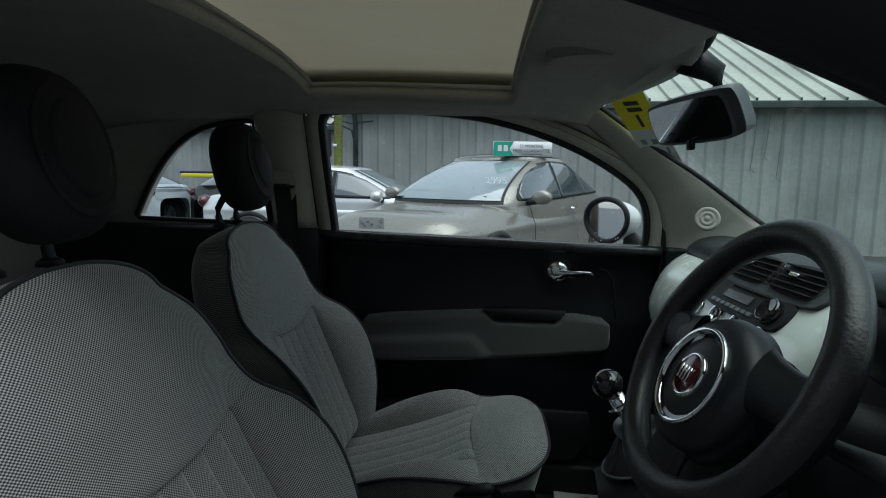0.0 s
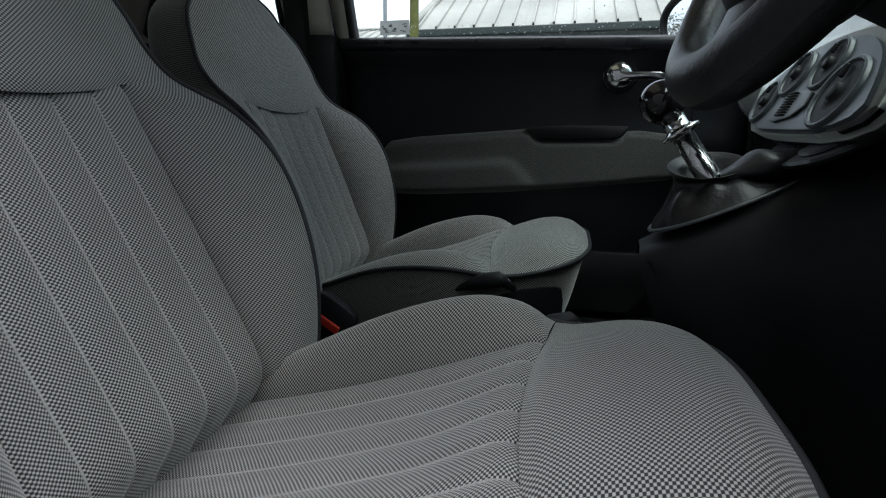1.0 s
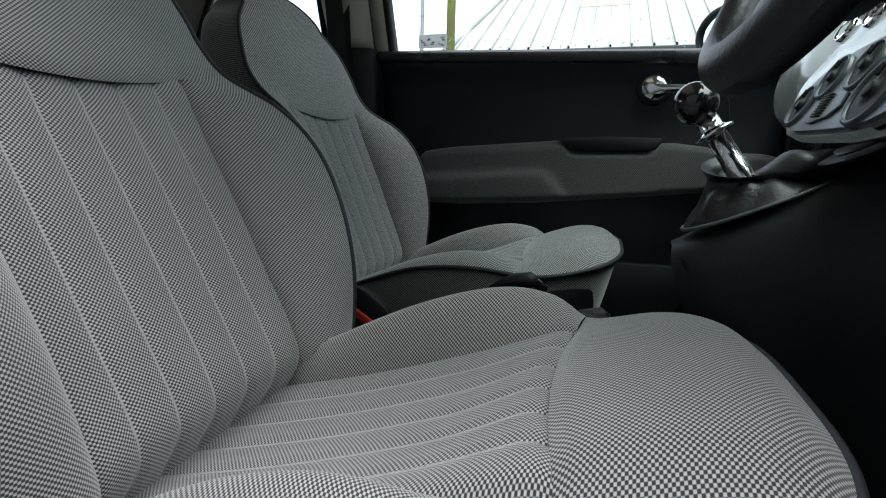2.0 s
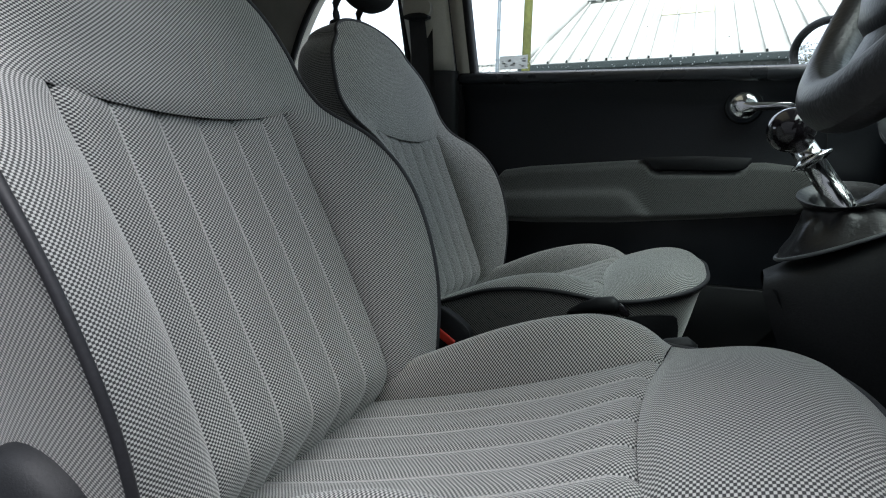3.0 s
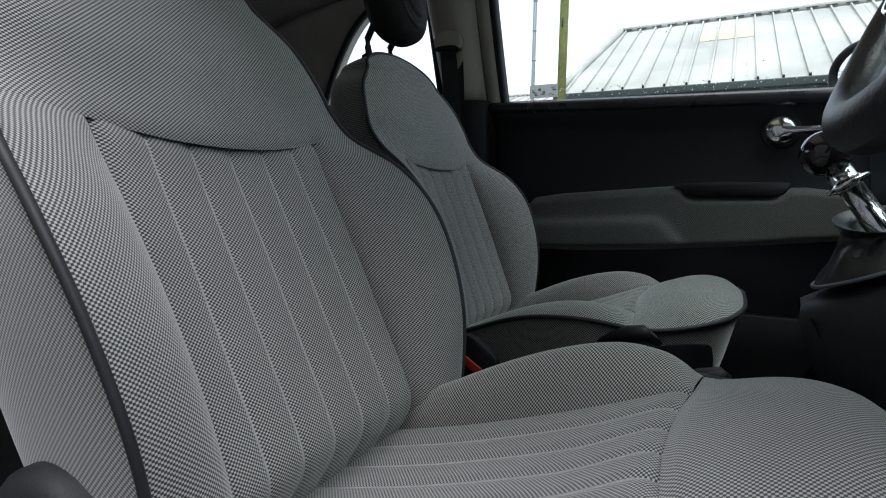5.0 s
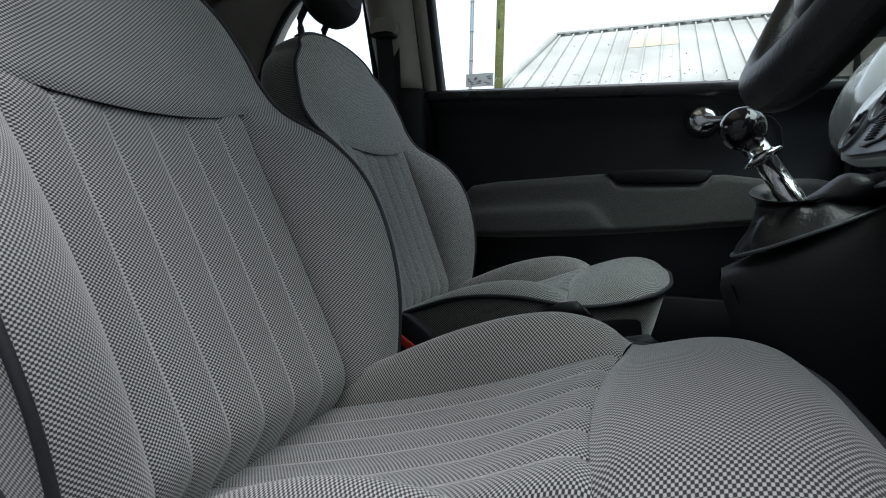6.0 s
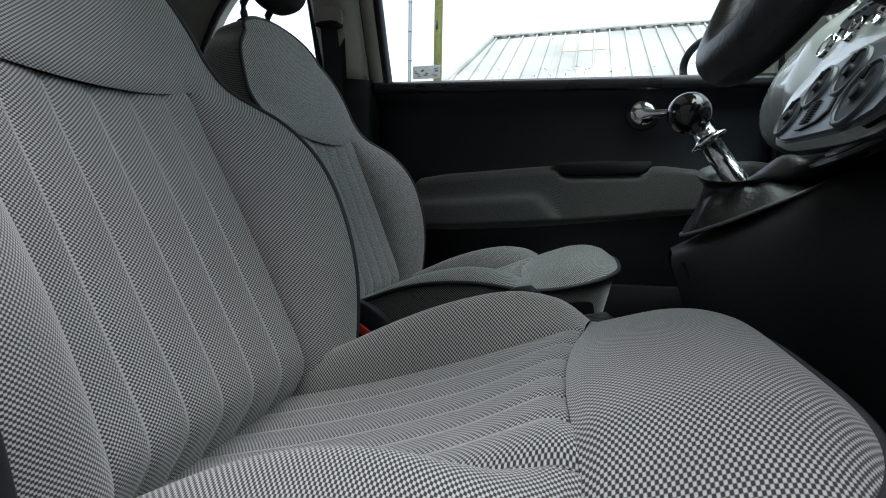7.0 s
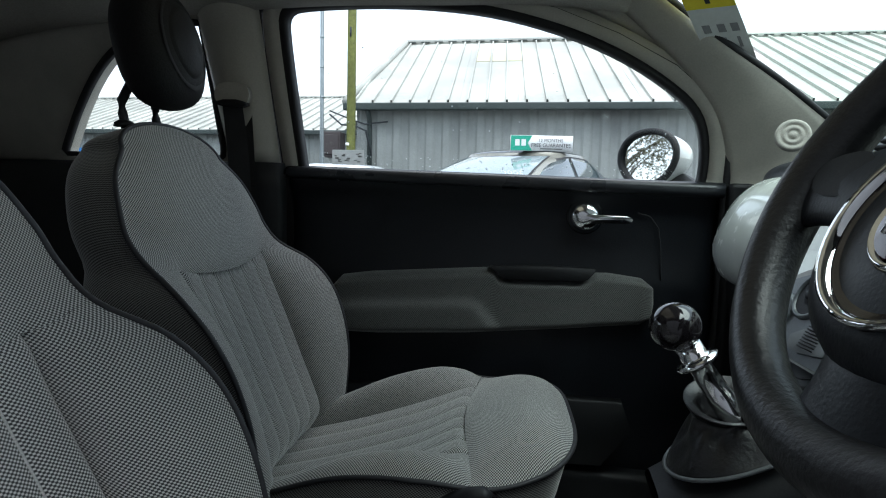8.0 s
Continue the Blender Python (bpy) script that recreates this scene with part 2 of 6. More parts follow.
def curve_at(rows, t):
    """Smooth value in a table of (t, value) rows."""
    xs = [r[0] for r in rows]
    if t <= xs[0]:
        return rows[0][1]
    if t >= xs[-1]:
        return rows[-1][1]
    i = max(j for j in range(len(xs)) if xs[j] <= t)
    i = min(i, len(xs) - 2)

    def slope(j):
        if j == 0:
            return (rows[1][1] - rows[0][1]) / (xs[1] - xs[0])
        if j == len(xs) - 1:
            return (rows[-1][1] - rows[-2][1]) / (xs[-1] - xs[-2])
        return (rows[j + 1][1] - rows[j - 1][1]) / (xs[j + 1] - xs[j - 1])

    h = xs[i + 1] - xs[i]
    q = (t - xs[i]) / h
    a, b, c, d = 2 * q**3 - 3 * q**2 + 1, q**3 - 2 * q**2 + q, -2 * q**3 + 3 * q**2, q**3 - q**2
    return a * rows[i][1] + b * h * slope(i) + c * rows[i + 1][1] + d * h * slope(i + 1)


def smooth_loop(points, times=2):
    """Rounds a closed outline by cutting its corners."""
    pts = [tuple(p) for p in points]
    for _ in range(times):
        out = []
        for a, b in zip(pts, pts[1:] + pts[:1]):
            out.append(tuple(0.75 * p + 0.25 * q for p, q in zip(a, b)))
            out.append(tuple(0.25 * p + 0.75 * q for p, q in zip(a, b)))
        pts = out
    return pts


def offset_loop(points, d):
    """Moves a closed 2D outline outward (counter-clockwise outline, d > 0)."""
    out, n = [], len(points)
    for i in range(n):
        a, b, c = Vector(points[i - 1]), Vector(points[i]), Vector(points[(i + 1) % n])
        t = (c - a)
        t = t.normalized() if t.length > 1e-9 else Vector((1, 0))
        out.append((b.x + t.y * d, b.y - t.x * d))
    return out


def band(inner, outer, lift, front, thick):
    """A ring between two outlines in (x, z); lift(x, z) gives its y, front shifts it inward, thick is its depth."""
    bm = bmesh.new()
    rows = []
    for loop, dy in ((inner, -front), (outer, -front), (outer, -front + thick), (inner, -front + thick)):
        rows.append([bm.verts.new((x, lift(x, z) + dy, z)) for x, z in loop])
    n = len(inner)
    for a, b in ((0, 1), (1, 2), (2, 3), (3, 0)):
        for i in range(n):
            j = (i + 1) % n
            bm.faces.new((rows[a][i], rows[a][j], rows[b][j], rows[b][i]))
    return bm


def sm(a, b, x):
    t = min(1.0, max(0.0, (x - a) / (b - a)))
    return t * t * (3 - 2 * t)


# ---- the car's shell: floor, sides, roof, glass ----
def side_y(x, z):
    """Half width of the cabin's inner side: upright below the sill, leaning in above it."""
    return 0.632 if z < 1.02 else 0.632 - 0.31 * (z - 1.02)


def mirrored(bm):
    bmesh.ops.scale(bm, vec=(1, -1, 1), verts=bm.verts)
    bmesh.ops.reverse_faces(bm, faces=bm.faces)
    return bm


def mirrored_mesh(me):
    me.transform(Matrix.Diagonal((1, -1, 1, 1)))
    me.flip_normals()
    return me


def solid(ob, thick, offset=1.0):
    s = ob.modifiers.new("thickness", "SOLIDIFY")
    s.thickness, s.offset = thick, offset
    return ob


floor = tagged(part("floor", box(-1.2, 0.95, -0.68, 0.68, 0.27, 0.31), CARPET, bevel=0.008), "black carpeted car floor under the seats", "floor", kind="structure")
tunnel = tagged(put("floor_tunnel", grid(lambda u, v: (-1.1 + 1.85 * v, 0.10 * math.cos(math.pi * u) * (1 + 0.25 * (1 - math.sin(math.pi * u))), 0.305 + 0.13 * math.sin(math.pi * u) ** 0.7), 16, 10), CARPET), "black carpeted hump along the middle of the floor", "floor", kind="structure")
bulkhead = tagged(part("wall_front", box(0.90, 0.95, -0.68, 0.68, 0.27, 1.0), CARPET, bevel=0.01), "black carpeted bulkhead ahead of the footwells", "wall", kind="structure")
for sgn, nm in ((1, "wall_left"), (-1, "wall_right")):
    sill = box(-0.36, 0.70, 0.60, 0.72, 0.27, 0.40)
    tagged(part(nm + "_sill", sill if sgn > 0 else mirrored(sill), PLASTIC, bevel=0.02), "black plastic door sill beside the footwell", "sill", kind="structure")
    foot = box(0.62, 0.93, 0.60, 0.70, 0.27, 1.02)
    tagged(part(nm + "_kick", foot if sgn > 0 else mirrored(foot), PLASTIC, bevel=0.01), "black plastic side panel of the footwell", "wall", kind="structure")

# window outlines in (x, z), counter-clockwise seen from inside with x to the right
DOOR_GLASS = smooth_loop([(-0.281, 1.028), (-0.283, 1.028), (-0.05, 1.026), (0.25, 1.020), (0.555, 1.015), (0.570, 1.015), (0.566, 1.10), (0.540, 1.160), (0.470, 1.212), (0.390, 1.257), (0.290, 1.298), (0.160, 1.334), (0.03, 1.352), (-0.10, 1.359), (-0.235, 1.358), (-0.282, 1.352), (-0.286, 1.30), (-0.284, 1.15)], 2)
QUARTER_GLASS = smooth_loop([(-0.90, 1.065), (-0.895, 1.067), (-0.66, 1.062), (-0.492, 1.060), (-0.480, 1.064), (-0.474, 1.20), (-0.472, 1.315), (-0.476, 1.334), (-0.56, 1.330), (-0.645, 1.312), (-0.735, 1.262), (-0.822, 1.172)], 2)


def radial(loop, x0, x1, z0, z1):
    """The same number of points as loop, pushed out from its middle on to a rectangle."""
    cx, cz = sum(p[0] for p in loop) / len(loop), sum(p[1] for p in loop) / len(loop)
    out = []
    for x, z in loop:
        dx, dz = x - cx, z - cz
        ks = [((x1 if dx > 0 else x0) - cx) / dx if abs(dx) > 1e-6 else 9e9, ((z1 if dz > 0 else z0) - cz) / dz if abs(dz) > 1e-6 else 9e9]
        k = min(k for k in ks if k > 0)
        out.append((cx + dx * k, cz + dz * k))
    return out


def body_side(sgn, name):
    """Pillars, quarter panel and rails of one side."""
    fix = (lambda b: b) if sgn > 0 else mirrored
    fixm = (lambda b: b) if sgn > 0 else mirrored_mesh
    near = "passenger" if sgn > 0 else "driver"
    # front pillar
    rear = [(0.0, 0.24, 1.393), (0.15, 0.344, 1.362), (0.4, 0.462, 1.272), (0.65, 0.575, 1.155), (0.85, 0.614, 1.03), (1.0, 0.62, 0.93)]
    front = [(0.0, 0.335, 1.405), (0.15, 0.415, 1.362), (0.4, 0.545, 1.274), (0.65, 0.675, 1.196), (0.85, 0.805, 1.108), (1.0, 0.92, 1.03)]

    if sgn < 0:
        rear = [(t, x, z + 0.030 * sm(0.05, 0.35, t)) for t, x, z in rear]
        front = [(t, rx + 0.3 * (fx - rx), rz + 0.3 * (fz - rz) + 0.01) for (t, rx, rz), (_, fx, fz) in zip(rear, front)]

    def pillar(u, v):
        xr, zr = curve_at([(t, x) for t, x, _ in rear], v), curve_at([(t, z) for t, _, z in rear], v)
        xf, zf = curve_at([(t, x) for t, x, _ in front], v), curve_at([(t, z) for t, _, z in front], v)
        x, z = xr + (xf - xr) * u, zr + (zf - zr) * u
        return (x, side_y(x, zr) - 0.004 - 0.052 * u - 0.018 * math.sin(math.pi * u), z + 0.006 * math.sin(math.pi * u))

    a = thing(f"{name}_front_pillar", f"trimmed windscreen pillar on the {near} side", "pillar", "structure")
    # Beige on the passenger side, black on the driver side.
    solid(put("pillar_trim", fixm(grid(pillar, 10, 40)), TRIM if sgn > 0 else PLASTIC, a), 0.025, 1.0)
    if sgn > 0:
        part("screen_seal", tube([Vector(pillar(1.0, k / 40)) + Vector((0.004, 0.004, 0.004)) for k in range(41)], 0.0065, 8), RUBBER, a)
    m = Matrix.Translation((0.690, 0.506, 1.104)) @ Vector((-0.28, -0.93, 0.20)).to_track_quat("Z", "Y").to_matrix().to_4x4()
    tw = lathe([(r * 0.66, h * 0.45) for r, h in [(0.044, -0.012), (0.043, 0.002), (0.039, 0.007), (0.032, 0.006), (0.030, 0.003), (0.026, 0.003), (0.024, 0.007), (0.017, 0.007), (0.015, 0.003), (0.010, 0.003), (0.008, 0.007), (0.0, 0.008)]], 36, m)
    if sgn > 0:
        part("tweeter", tw, mat("beige_speaker_grille", (0.36, 0.345, 0.31), 0.7, grain=0.15, scale=500, bump=0.4), a, "round beige tweeter grille")
    # middle pillar: beige above, black below
    b = thing(f"{name}_middle_pillar", f"beige and black trimmed pillar behind the {near} door", "pillar", "structure")

    def post(u, v):
        z = 1.045 + v * 0.345
        x = -0.335 - u * (0.125 + 0.02 * v)
        return (x, side_y(x, z) - 0.006 - 0.035 * math.sin(math.pi * u) ** 0.7, z)

    solid(put("upper_trim", fixm(grid(post, 10, 12)), TRIM, b), 0.03, 1.0)

    def post_low(u, v):
        z = 0.30 + v * 0.745
        x = -0.322 - u * 0.165
        return (x, side_y(x, z) - 0.012 - 0.035 * math.sin(math.pi * u) ** 0.7, z)

    solid(put("lower_trim", fixm(grid(post_low, 10, 12)), PLASTIC, b), 0.03, 1.0)
    # rear quarter
    q = thing(f"{name}_rear_quarter", f"beige and black rear side panel with a rounded window, {near} side", "wall", "structure")
    part("upper_panel", fix(band(offset_loop(QUARTER_GLASS, 0.012), radial(QUARTER_GLASS, -1.24, -0.452, 1.03, 1.40), side_y, 0.0, 0.05)), TRIM, q)
    part("window_seal", fix(band(QUARTER_GLASS, offset_loop(QUARTER_GLASS, 0.011), side_y, 0.004, 0.014)), RUBBER, q)
    pane = prism(offset_loop(QUARTER_GLASS, 0.004), 0.003, Matrix(((1, 0, 0, 0), (0, 0, 1, 0), (0, 1, 0, 0), (0, 0, 0, 1))))
    for v in pane.verts:
        v.co.y += side_y(v.co.x, v.co.z) + 0.008
    g = part("window_pane", fix(pane), GLASS, q, smooth=False)
    g.visible_shadow = False
    part("lower_panel", fix(box(-1.24, -0.46, 0.60, 0.70, 0.27, 1.045)), PLASTIC, q, bevel=0.015)
    # wheel housing of the rear
    return a, b, q


body_side(1, "wall_left")
body_side(-1, "wall_right")


# roof lining with the opening for the glass roof's blind
def roof(x, y):
    s = min(abs(y) / 0.52, 1.0)
    z = curve_at([(-1.25, 1.30), (-0.9, 1.395), (-0.5, 1.437), (-0.15, 1.445), (0.2, 1.428), (0.36, 1.402), (0.44, 1.378)], x)
    edge = curve_at([(-1.25, 1.26), (-0.9, 1.345), (-0.5, 1.374), (-0.15, 1.384), (0.1, 1.378), (0.3, 1.372), (0.44, 1.355)], x)
    return z + (edge - z) * s**3


SUN = (-0.235, 0.255, -0.35, 0.42)


def square(x, y):
    """The roof's fittings stand square to the seats, not to the doors."""
    return x - 0.088 * y * max(0.0, 1 - (x / 1.1) ** 2)


bm = bmesh.new()
xs_ = sorted({round(-1.25 + 1.69 * i / 40, 4) for i in range(41)} | {SUN[0], SUN[1]})
ys_ = sorted({round(-0.525 + 1.05 * i / 30, 4) for i in range(31)} | {SUN[2], SUN[3]})
vv = {}
for i, x in enumerate(xs_):
    for j, y in enumerate(ys_):
        vv[i, j] = bm.verts.new((square(x, y), y, roof(x, y)))
for i in range(len(xs_) - 1):
    for j in range(len(ys_) - 1):
        xm, ym = (xs_[i] + xs_[i + 1]) / 2, (ys_[j] + ys_[j + 1]) / 2
        if not (SUN[0] < xm < SUN[1] and SUN[2] < ym < SUN[3]):
            bm.faces.new((vv[i, j], vv[i, j + 1], vv[i + 1, j + 1], vv[i + 1, j]))
ceiling = tagged(part("ceiling", bm, LINING), "grey-beige cloth roof lining with a glass roof opening", "ceiling", kind="structure")
solid(ceiling, 0.03, -1.0)
roof_blind = thing("roof_blind", "pale cream blind drawn under the glass roof", "blind")


def blind_at(u, v):
    x, y = SUN[0] - 0.05 + (SUN[1] - SUN[0] + 0.12) * v, SUN[2] - 0.05 + (SUN[3] - SUN[2] + 0.12) * u
    return (square(x, y), y, roof(x, y) + 0.036)


put("blind_cloth", grid(blind_at, 16, 16), SHADE, roof_blind)
lip = [(SUN[0], SUN[2]), (SUN[1], SUN[2]), (SUN[1], SUN[3]), (SUN[0], SUN[3])]
part("blind_frame", tube([(square(x, y), y, roof(x, y) + 0.002) for a, b in zip(lip, lip[1:] + lip[:1]) for x, y in [(a[0] + (b[0] - a[0]) * k / 10, a[1] + (b[1] - a[1]) * k / 10) for k in range(10)]], 0.006, 8, True), LINING, roof_blind)
bm = bmesh.new()
sx_ = sorted({round(-1.3 + 1.76 * i / 24, 4) for i in range(25)} | {-0.30, 0.30})
sy_ = sorted({round(-0.60 + 1.2 * i / 16, 4) for i in range(17)} | {-0.42, 0.42})
vv = {(i, j): bm.verts.new((x, y, roof(x, y * 0.86) + 0.055)) for i, x in enumerate(sx_) for j, y in enumerate(sy_)}
for i in range(len(sx_) - 1):
    for j in range(len(sy_) - 1):
        if not (-0.30 <= sx_[i] and sx_[i + 1] <= 0.30 and -0.42 <= sy_[j] and sy_[j + 1] <= 0.42):
            bm.faces.new((vv[i, j], vv[i, j + 1], vv[i + 1, j + 1], vv[i + 1, j]))
skin = thing("roof_outer", "white painted outer roof with a glass panel", "roof", "structure")
solid(part("roof_skin", bm, WHITE_PAINT, skin), 0.004)
rg = put("roof_pane", grid(lambda u, v: (-0.31 + 0.62 * v, -0.43 + 0.86 * u, roof(-0.31 + 0.62 * v, (-0.43 + 0.86 * u) * 0.86) + 0.058), 10, 10), ROOF_GLASS, skin)
rg.visible_shadow = False
# outer roof rail and door aperture seal of both sides
for sgn in (1, -1):
    pts = [(-0.345, 0.40), (-0.348, 0.8), (-0.35, 1.05), (-0.352, 1.28), (-0.345, 1.355), (-0.30, 1.388), (-0.18, 1.398), (0.0, 1.394), (0.15, 1.376), (0.27, 1.347), (0.39, 1.300), (0.50, 1.243), (0.585, 1.175), (0.613, 1.10), (0.622, 1.0), (0.625, 0.75), (0.60, 0.45)]
    rail = tube([(x, sgn * (side_y(x, z) + 0.005), z) for x, z in pts], 0.011, 8)
    tagged(part("door_seal", rail, RUBBER), "black rubber seal round the door opening", "seal", kind="structure")
    outer = [(-1.1, 1.33), (-0.7, 1.40), (-0.3, 1.425), (0.0, 1.42), (0.2, 1.398), (0.30, 1.378)]
    fill = [(0.24, 1.392), (0.36, 1.350), (0.48, 1.290), (0.58, 1.222), (0.64, 1.16)] if sgn > 0 else [(0.24, 1.400), (0.40, 1.340), (0.56, 1.255), (0.72, 1.150), (0.90, 1.03)]
    # The driver side has a thicker black tube where the passenger's is beige.
    tagged(part("pillar_cheek" if sgn > 0 else "pillar_seal", tube([(x, sgn * (side_y(x, z) + 0.030), z) for x, z in fill], 0.026 if sgn > 0 else 0.050, 12), TRIM if sgn > 0 else RUBBER), "beige cheek of the windscreen pillar" if sgn > 0 else "black edge of the windscreen pillar", "pillar" if sgn > 0 else "seal", kind="structure")
    tagged(part("roof_rail", tube([(x, sgn * (side_y(x, z) + 0.045), z) for x, z in outer], 0.034, 12), WHITE_PAINT), "white painted roof rail over the door", "rail", kind="structure")

# windscreen, tailgate and the bonnet beyond
def screen(u, v):
    y = (-0.60 + 1.20 * u) * (1 - 0.2 * v)
    bow = 0.12 * (1 - (2 * u - 1) ** 2)
    return (0.93 - 0.50 * v + bow * (1 - 0.2 * v), y, 1.0 + 0.40 * v + 0.015 * math.sin(math.pi * v))


windscreen = put("windscreen", grid(screen, 16, 10), SCREEN_GLASS)
tagged(windscreen, "clear raked car windscreen", "window", kind="structure")
def header(u, v):
    """The roof lining's front edge, bowed over the windscreen."""
    y = -0.49 + 0.98 * u
    x1, z1 = 0.502 - 0.72 * y * y, 1.379 - 0.10 * y * y
    x = 0.28 + (x1 - 0.28) * v
    z = roof(0.28, y) - 0.003 + (z1 - roof(0.28, y) + 0.003) * v**1.5
    return (x, y, z - 0.006 * math.sin(math.pi * v))


tagged(solid(put("windscreen_header", grid(header, 30, 14), LINING), 0.016, 1.0), "beige cloth header over the windscreen", "trim", kind="structure")
tagged(part("windscreen_edge", tube([Vector(header(i / 30, 1.0)) + Vector((0.006, 0, 0.004)) for i in range(31)], 0.007, 8), RUBBER), "black seal along the windscreen top", "seal", kind="structure")
bonnet = put("bonnet", grid(lambda u, v: (1.02 + 0.70 * v, (-0.70 + 1.4 * u) * (1 - 0.12 * v * v), 0.99 - 0.02 * v - 0.22 * v**3 - 0.07 * abs(2 * u - 1) ** 3), 18, 14), WHITE_PAINT)
tagged(solid(bonnet, 0.01, -1), "white painted sloping car bonnet", "bonnet", kind="structure")
tailgate = thing("wall_rear", "beige trimmed tailgate with its rear window", "wall", "structure")
hole = smooth_loop([(-0.42, 1.06), (0.42, 1.06), (0.40, 1.29), (-0.40, 1.29)], 2)
tg = bmesh.new()
ra, rb = [], []
outer_ = radial(hole, -0.62, 0.62, 0.30, 1.36)
for k, dx in ((0, 0.0), (1, -0.05)):
    ra.append([tg.verts.new((-1.20 + dx, y, z)) for y, z in hole])
    rb.append([tg.verts.new((-1.20 + dx, y, z)) for y, z in outer_])
nh = len(hole)
for i in range(nh):
    j = (i + 1) % nh
    tg.faces.new((ra[0][i], ra[0][j], rb[0][j], rb[0][i]))
    tg.faces.new((ra[1][i], rb[1][i], rb[1][j], ra[1][j]))
    tg.faces.new((ra[0][i], ra[1][i], ra[1][j], ra[0][j]))
part("tailgate_trim", tg, TRIM, tailgate, smooth=False)
tp = part("rear_pane", prism(hole, 0.003, Matrix(((0, 0, 1, -1.225), (1, 0, 0, 0), (0, 1, 0, 0), (0, 0, 0, 1)))), GLASS, tailgate, smooth=False)
tp.visible_shadow = False

# outer pillar plate and jamb behind the passenger door's rear edge
tagged(put("pillar_plate", grid(lambda u, v: (-0.50 + 0.16 * u, side_y(-0.4, 1.0 + 0.42 * v) + 0.028, 1.0 + 0.42 * v), 4, 8), RUBBER), "black outer plate of the middle pillar", "pillar", kind="structure")
tagged(part("door_jamb", box(-0.45, -0.325, 0.665, 0.695, 0.30, 1.03), RUBBER, bevel=0.004), "black painted door jamb", "pillar", kind="structure")

# ---- outer body of the car: wings, bumpers, lamps and wheels ----
shell = thing("car_body", "white painted outer body of the small car on its wheels", "car body", "structure")


def flank(points, wheel_x):
    """A side panel outline in (x, z), its lower edge cut by a round wheel arch."""
    arch = [(wheel_x + 0.33 * math.cos(a), 0.31 + 0.33 * math.sin(a)) for a in np.linspace(0.05, math.pi - 0.05, 18)]
    return [(float(x), float(z)) for x, z in arch + points]


for sgn in (1, -1):
    side_m = Matrix(((1, 0, 0, 0), (0, 0, sgn, sgn * 0.700), (0, 1, 0, 0), (0, 0, 0, 1)))
    wing = flank([(0.80, 0.30), (0.66, 0.32), (0.645, 0.60), (0.655, 0.985), (0.95, 0.965), (1.30, 0.90), (1.58, 0.78), (1.72, 0.62), (1.74, 0.42), (1.68, 0.32)], 1.25)
    part("front_wing", prism(wing, 0.04, side_m), WHITE_PAINT, shell, bevel=0.008)
    rear_side = flank([(-1.24, 0.34), (-1.32, 0.42), (-1.36, 0.75), (-1.30, 0.98), (-1.0, 1.03), (-0.46, 1.02), (-0.44, 0.60), (-0.47, 0.32)], -0.90)
    part("rear_wing", prism(rear_side, 0.04, side_m), WHITE_PAINT, shell, bevel=0.008)
    part("sill", box(-0.55, 0.90, sgn * 0.70 - 0.03, sgn * 0.70 + 0.03, 0.24, 0.32), WHITE_PAINT, shell, bevel=0.02)
    eye = bmesh.new()
    bmesh.ops.create_uvsphere(eye, u_segments=24, v_segments=14, radius=1, matrix=Matrix.Translation((1.66, sgn * 0.52, 0.70)) @ Matrix.Rotation(radians(25), 4, "Y") @ Matrix.Diagonal((0.05, 0.11, 0.10, 1)))
    part("headlamp", eye, mat("clear_lamp", (0.6, 0.62, 0.63), 0.08, coat=0.8, grain=0.05, scale=40), shell, "clear round headlamp")
    for wx in (1.25, -0.90):
        wheel_m = Matrix.Translation((wx, sgn * 0.625, 0.295)) @ Matrix.Rotation(radians(-90 * sgn), 4, "X")
        tyre = part("wheel", lathe([(0.18, -0.09), (0.28, -0.09), (0.295, -0.06), (0.295, 0.06), (0.28, 0.10), (0.20, 0.10), (0.18, 0.08)], 36, wheel_m), RUBBER, shell, "black tyre")
        part("rim", lathe([(0.19, 0.04), (0.185, 0.09), (0.15, 0.085), (0.06, 0.06), (0.0, 0.065)], 28, wheel_m), CHROME, tyre, "silver wheel rim")
for bx, nose_ in ((1.58, 1.80), (-1.24, -1.40)):
    part("bumper", tube([(bx + (nose_ - bx) * (1 - k * k) ** 0.5 if abs(k) < 1 else bx, 0.70 * k, 0.46) for k in np.linspace(-1, 1, 21)], 0.13, 12), WHITE_PAINT, shell)
part("nose_panel", prism(smooth_loop([(-0.55, 0.50), (0.55, 0.50), (0.60, 0.66), (0.45, 0.80), (-0.45, 0.80), (-0.60, 0.66)], 2), 0.06, Matrix(((0, 0, 1, 1.64), (1, 0, 0, 0), (0, 1, 0, 0), (0, 0, 0, 1)))), WHITE_PAINT, shell, bevel=0.02)

# ---- passenger door ----
door = thing("door_1", "closed passenger door with black trim, grey cloth armrest and framed window", "door", "structure")


def door_skin(u, v):
    """Black trim panel: a rounded ledge at the sill, a soft hollow under it."""
    x = -0.335 + 0.955 * u
    top = 1.030 - 0.022 * u
    z = 0.36 + (top - 0.36) * v
    y = 0.638 + 0.012 * math.sin(math.pi * min(1, max(0, (z - 0.80) / 0.20)))
    y -= 0.016 * sm(0.90, 0.98, v)
    ex = min(u, 1 - u)
    y += 0.03 * max(0, 1 - ex / 0.03) ** 2
    return (x, y, z)


